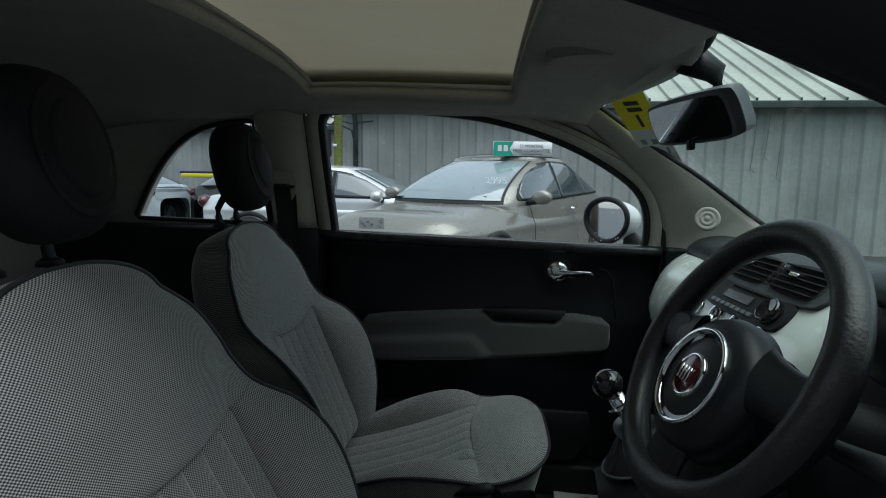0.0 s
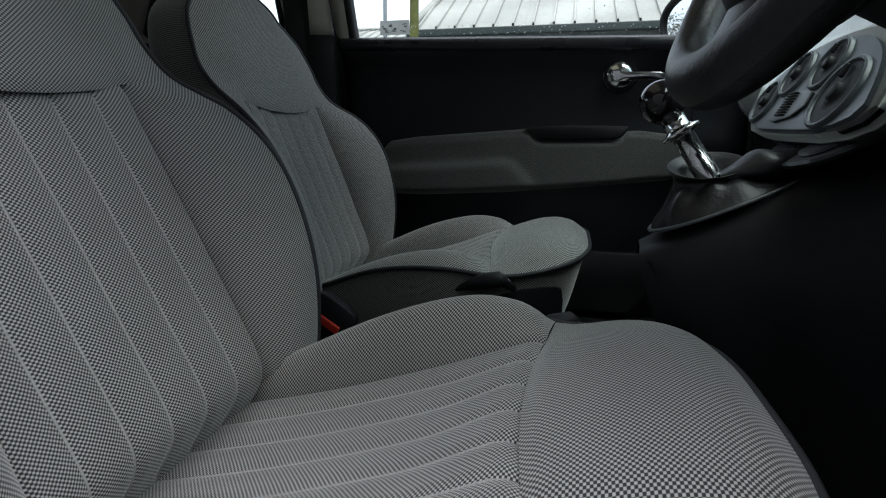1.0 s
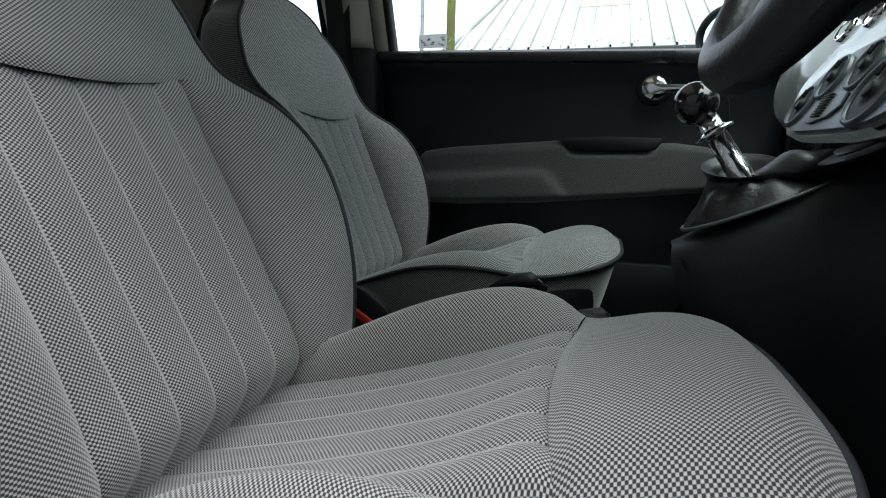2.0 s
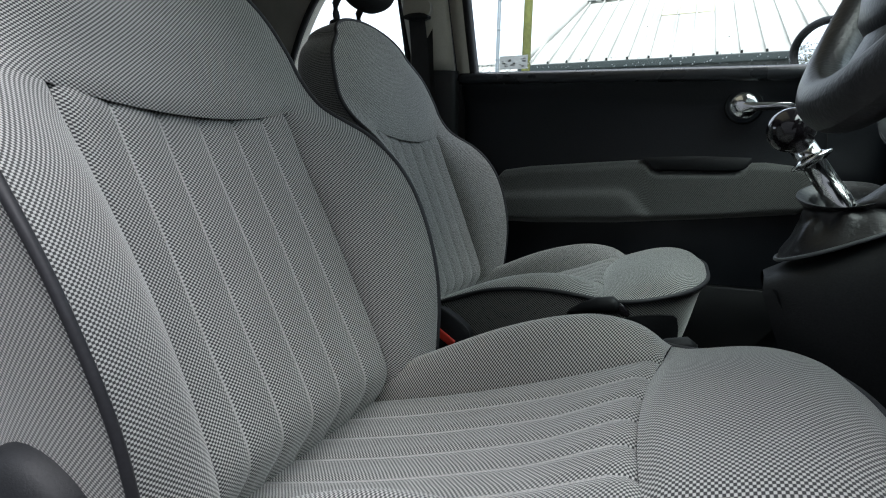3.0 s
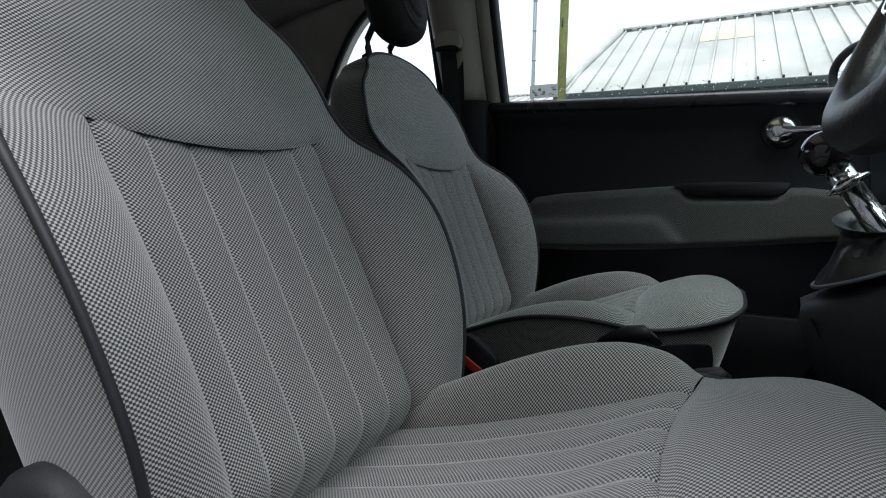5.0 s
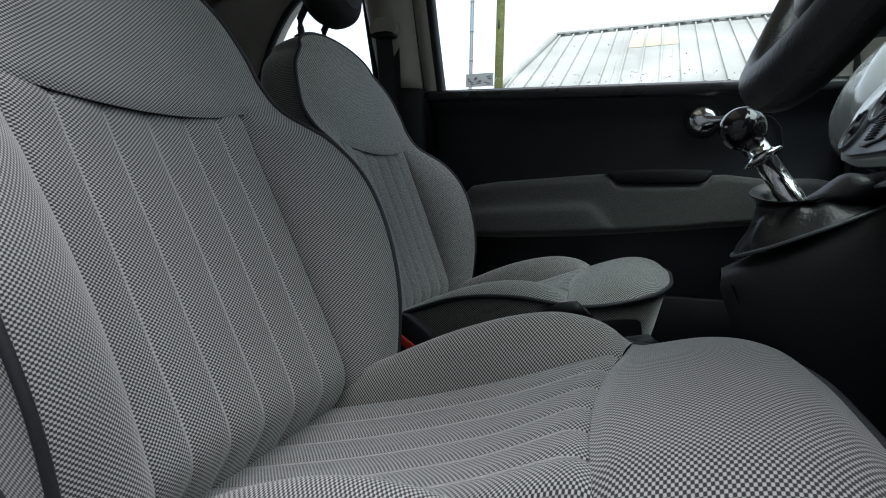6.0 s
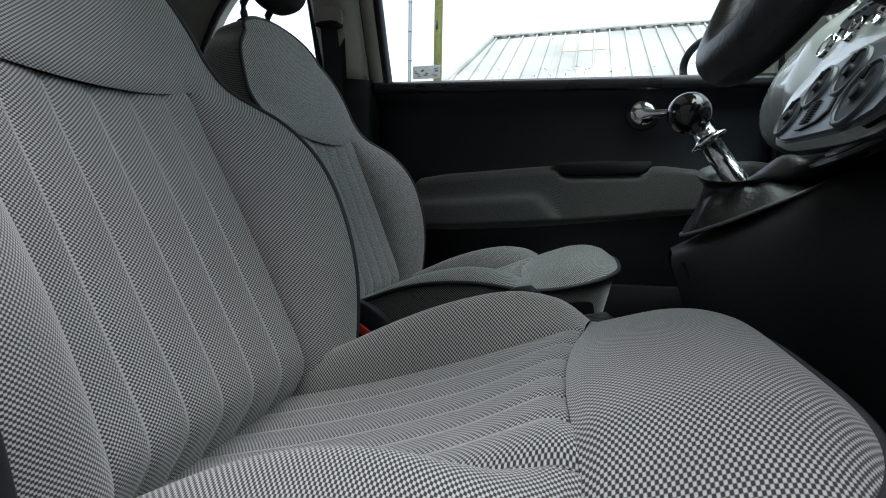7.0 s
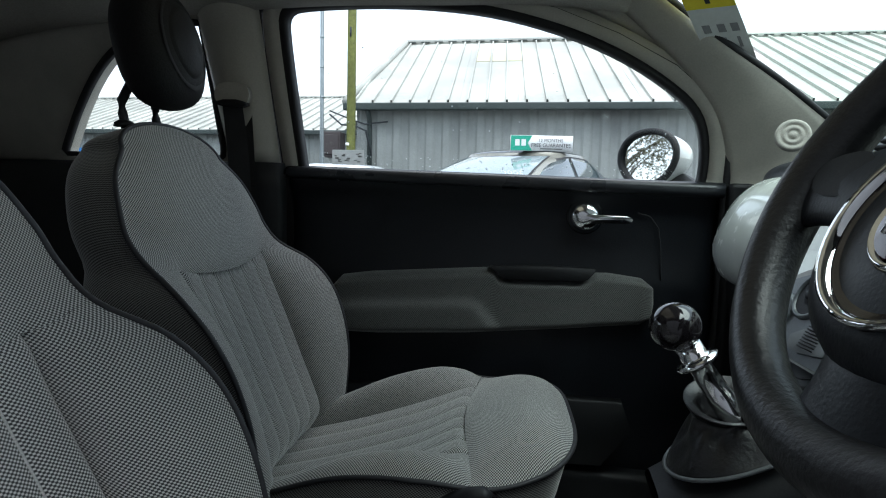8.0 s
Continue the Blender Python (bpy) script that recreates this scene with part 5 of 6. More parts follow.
# belt on the middle pillar
belt = thing("seat_belt", "black seat belt hanging from its beige loop on the pillar", "seat belt")
lm = Matrix.Translation((-0.395, 0.535, 1.183)) @ Matrix.Rotation(radians(90), 4, "X")
part("belt_loop", prism(smooth_loop([(-0.036, -0.010), (-0.024, -0.022), (0.024, -0.022), (0.036, -0.010), (0.036, 0.010), (0.022, 0.024), (-0.022, 0.024), (-0.036, 0.010)], 2), 0.026, lm), TRIM, belt, "beige belt loop cover", bevel=0.006)
part("loop_slot", prism(smooth_loop([(-0.030, -0.026), (0.030, -0.026), (0.030, -0.012), (-0.030, -0.012)], 1), 0.030, lm), PLASTIC, belt, bevel=0.002)
put("belt_webbing", grid(lambda u, v: (-0.398 - 0.012 * v + 0.023 * (2 * u - 1) * math.cos(0.9 * v) + 0.012 * math.sin(5 * v), 0.522 + 0.045 * v + 0.014 * (2 * u - 1) * math.sin(1.4 * v), 1.165 - 0.55 * v), 6, 24), mat("belt_webbing", (0.018, 0.018, 0.02), 0.75, grain=0.3, scale=600, bump=0.3), belt)
put("spare_webbing", grid(lambda u, v: (-0.392 + 0.020 * (2 * u - 1), 0.556 + 0.03 * v, 1.165 - 0.30 * v), 4, 10), bpy.data.materials["belt_webbing"], belt)
for cx_, cy_, cz_ in ((0.0, -0.060, 0.574), (-0.10, -0.085, 0.47)):
    bk = thing("belt_buckle", "black seat belt buckle with a red button", "buckle", group="belt buckles")
    bmx = Matrix.Translation((cx_, cy_, cz_)) @ Matrix.Rotation(radians(30), 4, "Y")
    part("buckle_body", prism(rounded(0.072, 0.046, 0.25), 0.024, bmx @ Matrix.Translation((0, 0.014, 0)) @ Matrix.Rotation(radians(90), 4, "X")), PLASTIC, bk, bevel=0.005)
    part("release_button", block(bmx, (0.002, -0.009, -0.006), (0.042, 0.008, 0.012)), RED, bk, "red release button", bevel=0.002)
    part("buckle_stem", tube([bmx @ Vector((0, 0, -0.02)), bmx @ Vector((-0.01, 0, -0.08)), bmx @ Vector((-0.03, 0.0, -0.20))], 0.010, 8), PLASTIC, bk)
brake = thing("handbrake_cover", "light grey plastic cover beside the seat", "cover")
part("cover_shell", prism(smooth_loop([(-0.14, -0.022), (0.02, -0.022), (0.035, 0.0), (0.02, 0.022), (-0.14, 0.022)], 2), 0.030, Matrix.Translation((-0.050, -0.055, 0.522)) @ Matrix.Rotation(radians(4), 4, "Y")), mat("light_grey_plastic", (0.28, 0.29, 0.31), 0.5, grain=0.08, scale=300, stains=0.1), brake, bevel=0.006)
part("cover_base", box(-0.20, 0.0, -0.080, -0.030, 0.31, 0.526), PLASTIC, brake, bevel=0.008)
# window sticker and papers
PRINT_PALE = mat("pale_grey_print", (0.30, 0.30, 0.29), 0.8, grain=0.1, scale=90)
stick_ = thing("window_sticker", "small pale patterned sticker low on the window", "sticker")
sy_ = side_y(-0.15, 1.06) + 0.008
put("sticker_sheet", grid(lambda u, v: (-0.215 + 0.075 * u, sy_, 1.045 + 0.033 * v), 4, 3), STICKER, stick_)
random.seed(4)
for k in range(16):
    x, z = -0.212 + random.random() * 0.064, 1.048 + random.random() * 0.024
    part("print_bar", box(x, x + random.uniform(0.003, 0.009), sy_ - 0.0008, sy_ - 0.0002, z, z + random.uniform(0.0015, 0.004)), PRINT_PALE, stick_, smooth=False)
# drops of rain on the outside of the passenger window and on the mirror
random.seed(11)
drops = bmesh.new()
for k in range(150):
    x = -0.30 + 0.82 * random.random()
    z = 1.053 + 0.022 * random.random() ** 2 - 0.029 * (x + 0.33) if random.random() < 0.75 else 1.04 + 0.25 * random.random()
    r = random.uniform(0.0008, 0.0019)
    if z - 1.02 <= 0.32 - 0.5 * max(0, x - 0.1):
        bmesh.ops.create_icosphere(drops, subdivisions=1, radius=r, matrix=Matrix.Translation((x, side_y(x, z) + 0.0165, z)) @ Matrix.Diagonal((1, 0.5, 1, 1)))
rain = part("raindrops", drops, DROP)
tagged(rain, "small rain drops on the passenger window glass", "raindrops", kind="stuff")
mat_paper = thing("paper_floor_mat", "white paper mat with grey print on the passenger floor", "floor mat")
put("mat_sheet", grid(lambda u, v: (0.358 + 0.245 * u, 0.40 + 0.21 * v + 0.035 * u, 0.322 + 0.004 * math.sin(5 * u) * math.sin(4 * v)), 12, 12), PAPER, mat_paper)
part("print_block", box(0.42, 0.55, 0.445, 0.495, 0.3275, 0.3285), mat("grey_print", (0.22, 0.22, 0.23), 0.8, grain=0.1, scale=90), mat_paper, smooth=False)
for k, (x0, x1, y0, y1) in enumerate(((0.44, 0.47, 0.52, 0.53), (0.44, 0.455, 0.54, 0.57), (0.50, 0.54, 0.52, 0.56))):
    part("print_bar", box(x0, x1, y0, y1, 0.3275, 0.3285), INK, mat_paper, smooth=False)
card = thing("windscreen_card", "yellow and white printed card hanging inside the windscreen", "card")


def card_at(u, v):
    top, low = Vector((0.424, 0.385, 1.382)), Vector((0.580, 0.580, 1.207))
    p = top.lerp(low, v) + Vector((0.077, -0.010, 0.004)) * u + Vector((0, -0.006 * math.sin(math.pi * v), 0))
    return p


put("card_white", grid(lambda u, v: card_at(u, 0.42 + 0.46 * v), 6, 10), PAPER, card)
put("card_yellow", grid(lambda u, v: card_at(u, 0.42 * v), 6, 10), YELLOW, card, "yellow upper part")
for u0, v0, du, dv in ((0.30, 0.10, 0.40, 0.045), (0.30, 0.17, 0.40, 0.045), (0.42, 0.25, 0.10, 0.14), (0.15, 0.54, 0.16, 0.06), (0.45, 0.54, 0.16, 0.06), (0.72, 0.54, 0.16, 0.06), (0.18, 0.64, 0.07, 0.10), (0.48, 0.64, 0.07, 0.13), (0.76, 0.64, 0.07, 0.08)):
    put("print_bar", grid(lambda u, v: card_at(u0 + du * u, v0 + dv * v) + Vector((0, -0.0015, 0)), 2, 2), INK if v0 < 0.5 else bpy.data.materials["grey_print"], card)
# wing mirror outside the passenger window
wm = thing("wing_mirror", "white wing mirror with black rim outside the passenger window", "mirror")
mm = Matrix.Translation((0.488, 0.775, 1.076)) @ Vector((-0.79, -0.61, 0.03)).to_track_quat("Z", "Y").to_matrix().to_4x4()


def shell_at(u, v):
    a = 2 * math.pi * u
    s = math.sin(math.pi / 2 * min(1, v * 1.0))
    rx, ry = 0.082, 0.062
    k = max(0.0, math.cos(math.pi / 2 * v)) ** 0.55
    return mm @ Vector((rx * k * math.cos(a) * (1 + 0.10 * math.sin(a)), ry * k * math.sin(a), -0.095 * s))


put("mirror_housing", grid(shell_at, 48, 18), WHITE_PAINT, wm, "gloss white housing")
egg = [(0.082 * math.cos(a) * (1 + 0.10 * math.sin(a)), 0.062 * math.sin(a)) for a in np.linspace(0, 2 * math.pi, 48, endpoint=False)]
part("mirror_rim", tube([mm @ Vector((x, y, 0.002)) for x, y in egg], 0.008, 8, True), PLASTIC, wm)
part("mirror_glass", prism([(x * 0.93, y * 0.91) for x, y in egg], 0.002, mm @ Matrix.Translation((0, 0, -0.002))), MIRROR, wm, smooth=False)
part("mirror_foot", tube([(0.60, 0.655, 0.985), (0.585, 0.70, 0.995), (0.56, 0.77, 1.02)], [0.030, 0.024, 0.026], 10), PLASTIC, wm)


# ---- outside: the sales yard ----
ASPHALT = mat("wet_asphalt", (0.06, 0.062, 0.064), 0.55, grain=0.35, scale=40, bump=0.5, stains=0.35)
CLAD = mat("grey_wall_sheet", (0.30, 0.315, 0.30), 0.6, grain=0.08, scale=25, stains=0.30)
ROOFING = mat("weathered_roof_sheet", (0.40, 0.40, 0.365), 0.65, grain=0.10, scale=18, stains=0.30)
ROOFLIGHT = mat("yellowed_rooflight", (0.50, 0.47, 0.31), 0.45, grain=0.08, scale=30, stains=0.2)
FASCIA = mat("green_grey_gutter", (0.030, 0.042, 0.039), 0.5, grain=0.12, scale=30, stains=0.2)
GREEN_POST = mat("mossy_green_post", (0.17, 0.18, 0.045), 0.8, grain=0.25, scale=25, bump=0.3, stains=0.3)
STEEL = mat("galvanised_steel", (0.27, 0.30, 0.31), 0.45, metal=0.6, grain=0.1, scale=30, stains=0.15)
BOX_DARK = mat("dark_meter_box", (0.045, 0.035, 0.035), 0.7, grain=0.2, scale=30)
SIGN_GREEN = mat("green_sign_print", (0.02, 0.33, 0.22), 0.5, grain=0.03, scale=50)
SIGN_WHITE = mat("white_sign_board", (0.72, 0.73, 0.73), 0.5, grain=0.03, scale=40, stains=0.05)
BLUE = mat("blue_banner", (0.03, 0.19, 0.52), 0.6, grain=0.05, scale=20, stains=0.1)
# Sky reflection is put into the parked cars' windscreen colour; side glass stays dark.
SCREEN_GLASS = mat("car_windscreen_sky_tone", (0.27, 0.33, 0.35), 0.06, coat=1.0, grain=0.05, scale=2, stains=0.25, spec=0.9)
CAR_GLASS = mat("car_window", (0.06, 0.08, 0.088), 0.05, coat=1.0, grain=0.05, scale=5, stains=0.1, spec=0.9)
TYRE = mat("tyre_rubber", (0.02, 0.02, 0.02), 0.85, grain=0.3, scale=60)
LAMP = mat("headlamp_glass", (0.6, 0.62, 0.62), 0.1, coat=0.8, grain=0.1, scale=40)
CAR_ROOF = mat("dark_glass_roof", (0.02, 0.022, 0.024), 0.12, coat=0.8, grain=0.05, scale=20)
BARK = mat("bare_bark", (0.10, 0.085, 0.065), 0.9, grain=0.4, scale=20, bump=0.5, stains=0.3)
LEAF = mat("winter_foliage", (0.075, 0.075, 0.040), 0.8, grain=0.4, scale=6, stains=0.3)

bm = bmesh.new()
bmesh.ops.create_grid(bm, x_segments=40, y_segments=40, size=300)
for v in bm.verts:
    if v.co.length > 60:
        v.co.z = -0.3 * random.random()
ground = tagged(part("ground", bm, ASPHALT), "damp dark asphalt of the sales yard", "ground", kind="structure")

# Unseen wall, added to keep low light out of the driver's doorway.
tagged(part("light_block_wall", box(-14, 14, -3.1, -2.9, 0, 4.4), mat("light_block_grey", (0.22, 0.22, 0.21), 0.9, grain=0.12, scale=12, bump=0.3, stains=0.25), bevel=0.01), "plain grey unseen wall added to block low light", "wall", kind="structure")


def lettering(text, size, m, material, parent, label="", name="lettering", align="CENTER"):
    cu = bpy.data.curves.new(name, "FONT")
    cu.body, cu.size, cu.align_x, cu.align_y, cu.extrude = text, size, align, "CENTER", 0.001
    tmp = bpy.data.objects.new(name, cu)
    scene.collection.objects.link(tmp)
    me = bpy.data.meshes.new_from_object(tmp.evaluated_get(bpy.context.evaluated_depsgraph_get()))
    bpy.data.objects.remove(tmp)
    me.materials.clear()
    me.transform(m)
    return put(name, me, material, parent, label, smooth=False)


def facing(x, y, z, yaw=0.0):
    """Local x to the viewer's right, local y up, for boards that face the car at a yaw in degrees."""
    return Matrix.Translation((x, y, z)) @ Matrix.Rotation(radians(yaw), 4, "Z") @ Matrix.Rotation(radians(90), 4, "X")


def corrugated(p, along, up, length, height, pitch, depth, profile, n_out):
    """A profiled sheet: profile(s) in 0..1 over one pitch gives its depth."""
    bm = bmesh.new()
    steps = [0.0, 0.18, 0.32, 0.5, 0.68, 0.82] if profile is trap else [0.0, 0.37, 0.385, 0.47, 0.485, 0.80]
    xs = []
    k = 0.0
    while k < length:
        xs += [k + s * pitch for s in steps if k + s * pitch <= length]
        k += pitch
    rows = []
    for h in (0.0, 1.0):
        rows.append([bm.verts.new(Vector(p) + Vector(along) * s + Vector(up) * (height * h) + Vector(n_out) * (depth * profile((s / pitch) % 1.0))) for s in xs])
    for i in range(len(xs) - 1):
        bm.faces.new((rows[0][i], rows[0][i + 1], rows[1][i + 1], rows[1][i]))
    return bm


trap = lambda s: 1.0 if 0.25 < s < 0.75 else 0.0
ribbed = lambda s: 1.0 if 0.38 < s < 0.48 else 0.0


def shed(label, x0, x1, y0, ridge_y, eave, ridge, skew=0.0):
    """A sheeted shed with its eave to the yard: wall, gutter, ribbed roof sheets and a verge."""
    s = thing("metal_shed", label, "shed", group="sheds")
    wall = corrugated((x0, y0, 0), (1, 0, 0), (0, 0, 1), x1 - x0, eave - 0.05, 0.30, 0.035, trap, (0, -1, 0))
    solid(part("wall_sheet", wall, CLAD, s, smooth=False), 0.01)
    rise, run = ridge - eave, ridge_y - y0 + 0.25
    slope = Vector((skew * run, run, rise))
    width = 1.0
    n = int((x1 - x0 + 0.2 - skew * run) / width)
    for i in range(n):
        xa = x0 - 0.1 + i * width
        sheet = corrugated((xa, y0 - 0.25, eave), (1, 0, 0), slope.normalized(), width + 0.02, slope.length, 0.333, 0.048, ribbed, Vector((0, -rise, run)).normalized())
        bmesh.ops.bisect_plane(sheet, geom=sheet.verts[:] + sheet.edges[:] + sheet.faces[:], plane_co=(x0 - 0.1, 0, 0), plane_no=(1, 0, 0), clear_inner=True)
        ob = part("roof_sheet", sheet, ROOFING, s, smooth=False)
        for v in ob.data.vertices:
            v.co.z += 0.004 * (i % 2)
    gut = box(x0 - 0.15, x1 + 0.1, y0 - 0.33, y0 - 0.20, eave - 0.13, eave - 0.005)
    part("gutter", gut, FASCIA, s, bevel=0.02)
    part("soffit", box(x0 - 0.1, x1 + 0.1, y0 - 0.21, y0, eave - 0.10, eave - 0.06), FASCIA, s)
    part("ridge_cap", tube([(x0 - 0.12, ridge_y, ridge + 0.03), (x1 + 0.1, ridge_y, ridge + 0.03)], 0.07, 8), ROOFING, s)
    for i in range(int((x1 - x0) / 0.333)):
        part("ridge_lip", box(x0 - 0.07 + i * 0.333, x0 + 0.13 + i * 0.333, ridge_y - 0.10, ridge_y - 0.07, ridge + 0.005, ridge + 0.024), FASCIA, s, smooth=False)
    verge = tube([(x0 - 0.12, y0 - 0.25, eave + 0.02), (x0 - 0.12, ridge_y, ridge + 0.03)], 0.075, 8)
    part("verge_trim", verge, ROOFING, s)
    g = bmesh.new()
    f = [g.verts.new(c) for c in ((x0, y0, 0), (x0, 2 * ridge_y - y0, 0), (x0, 2 * ridge_y - y0, eave), (x0, ridge_y, ridge), (x0, y0, eave))]
    g.faces.new(f)
    part("gable", g, CLAD, s, smooth=False)
    b = bmesh.new()
    f = [b.verts.new(c) for c in ((x0 - 0.1, ridge_y, ridge), (x1, ridge_y, ridge), (x1, 2 * ridge_y - y0, eave), (x0 - 0.1, 2 * ridge_y - y0, eave))]
    b.faces.new(f)
    part("rear_roof", b, ROOFING, s, smooth=False)
    return s, slope


main, sl_ = shed("grey sheeted shed with a pale ribbed metal roof", -3.22, 13.0, 9.5, 13.5, 2.50, 4.55, -0.088)
for i in range(3):
    x, k = -1.20 + 0.333 * i, 0.60
    c = Vector((x, 9.25, 2.50)) + sl_ * k
    q = bmesh.new()
    f = [q.verts.new(c + Vector((dx, 0, 0.012)) + sl_ * dk) for dx, dk in ((0.005, 0), (0.328, 0), (0.328, 0.19), (0.005, 0.19))]
    q.faces.new(f)
    solid(part("rooflight", q, ROOFLIGHT, main, "yellowed translucent roof light", smooth=False), 0.02)
down = thing("downpipe", "dark grey downpipe with loose cables at the shed corner", "pipe")
part("pipe", tube([(-2.95, 9.27, 2.40), (-2.95, 9.38, 2.25), (-2.95, 9.42, 2.1), (-2.95, 9.42, 0.0)], 0.045, 10), FASCIA, down)
part("cable", tube([(-3.62, 9.2, 2.30), (-3.4, 9.2, 2.12), (-3.15, 9.22, 2.10), (-2.98, 9.3, 2.02), (-2.90, 9.38, 1.6)], 0.018, 6), INK, down)
part("cable", tube([(-3.62, 9.2, 2.36), (-3.2, 9.2, 2.2), (-3.0, 9.3, 2.14), (-2.62, 9.44, 2.20)], 0.014, 6), INK, down)
meter = thing("meter_box", "dark wall box at the shed corner", "box")
part("box_shell", box(-3.75, -3.42, 9.20, 9.46, 1.55, 2.00), BOX_DARK, meter, bevel=0.02)
part("box_lid", box(-3.72, -3.45, 9.18, 9.205, 1.60, 1.95), BOX_DARK, meter, bevel=0.01)
for x, z0, z1 in ((3.92, 1.35, 2.36), (4.33, 1.2, 2.36), (4.12, 1.55, 2.3)):
    w = thing("wall_cable", "thin dark cable hanging down the shed wall", "cable", group="wall cables")
    part("cable_run", tube([(x, 9.44, z1), (x - 0.02, 9.44, (z0 + z1) / 2), (x - 0.05, 9.44, z0 + 0.06), (x + 0.02, 9.44, z0)], 0.006, 6), GREY_PLASTIC, w)
second, _ = shed("far grey sheeted shed with a pale metal roof", -22.0, -4.6, 14.2, 18.0, 2.52, 4.0)
post = thing("green_post", "tall mossy green timber post", "post")
part("post_shaft", tube([(-2.80, 8.0, 0.0), (-2.79, 8.0, 3.5), (-2.77, 8.0, 8.5)], [0.070, 0.066, 0.060], 14), GREEN_POST, post)
part("post_plate", box(-2.86, -2.80, 7.92, 7.935, 1.66, 1.70), SIGN_WHITE, post)
part("post_mark", box(-2.80, -2.775, 7.925, 7.932, 3.28, 3.42), INK, post)
pole = thing("steel_pole", "thin galvanised steel pole with clamps", "pole")
part("pole_shaft", tube([(-3.27, 8.0, 0.0), (-3.27, 8.0, 1.95), (-3.265, 8.0, 8.0)], [0.055, 0.030, 0.028], 12), STEEL, pole)
for z in (1.93, 2.4, 2.85, 3.3, 3.75, 4.2):
    part("clamp", lathe([(0.0, -0.012), (0.035, -0.012), (0.035, 0.012), (0.0, 0.012)], 12, Matrix.Translation((-3.268, 8.0, z))), STEEL, pole)
banner = thing("blue_banner", "blue banner with white lettering on the far shed", "banner")
part("banner_cloth", box(-13.6, -10.05, 14.10, 14.13, 1.55, 2.00), BLUE, banner, bevel=0.005)
lettering("EAR SALES", 0.27, facing(-10.86, 14.09, 1.78), SIGN_WHITE, banner, "white painted letters")
for k in range(7):
    part("letter_bar", box(-13.5 + 0.2 * k, -13.37 + 0.2 * k, 14.085, 14.095, 1.68, 1.87), SIGN_WHITE, banner, smooth=False)
notice = thing("white_notice", "white printed notice board below the banner", "notice")
part("notice_board", box(-11.35, -10.79, 14.08, 14.11, 1.12, 1.50), SIGN_WHITE, notice, bevel=0.005)
for k in range(4):
    part("print_bar", box(-11.27, -10.95 + 0.07 * (k % 2), 14.07, 14.08, 1.17 + 0.08 * k, 1.195 + 0.08 * k), INK, notice, smooth=False)


# ---- cars in the yard ----
def roof_sign(yaw, pos):
    sg = thing("roof_sign", "green and white guarantee sign standing on a car roof", "sign")
    m = facing(*pos, yaw) @ Matrix.Diagonal((0.79, 0.86, 1, 1))
    part("sign_board", prism([(-0.42, 0.0), (0.42, 0.0), (0.42, 0.19), (-0.42, 0.19)], 0.10, m @ Matrix.Translation((0, 0, -0.10))), SIGN_WHITE, sg, bevel=0.006)
    part("sign_flash", prism([(-0.418, 0.003), (-0.13, 0.003), (-0.19, 0.095), (-0.13, 0.187), (-0.418, 0.187)], 0.003, m @ Matrix.Translation((0, 0, 0.001))), SIGN_GREEN, sg, "green printed flash", smooth=False)
    for k in range(2):
        part("mark_bar", prism([(-0.36 + 0.085 * k, 0.06), (-0.30 + 0.085 * k, 0.06), (-0.30 + 0.085 * k, 0.14), (-0.36 + 0.085 * k, 0.14)], 0.002, m @ Matrix.Translation((0, 0, 0.004))), SIGN_WHITE, sg, smooth=False)
    lettering("12 MONTHS", 0.062, m @ Matrix.Translation((0.12, 0.128, 0.003)), INK, sg)
    lettering("FREE GUARANTEE", 0.066, m @ Matrix.Translation((0.125, 0.068, 0.003)), INK, sg)
    part("rule_bar", prism([(-0.02, 0.022), (0.28, 0.022), (0.28, 0.032), (-0.02, 0.032)], 0.002, m @ Matrix.Translation((0, 0, 0.003))), INK, sg, smooth=False)
    return sg


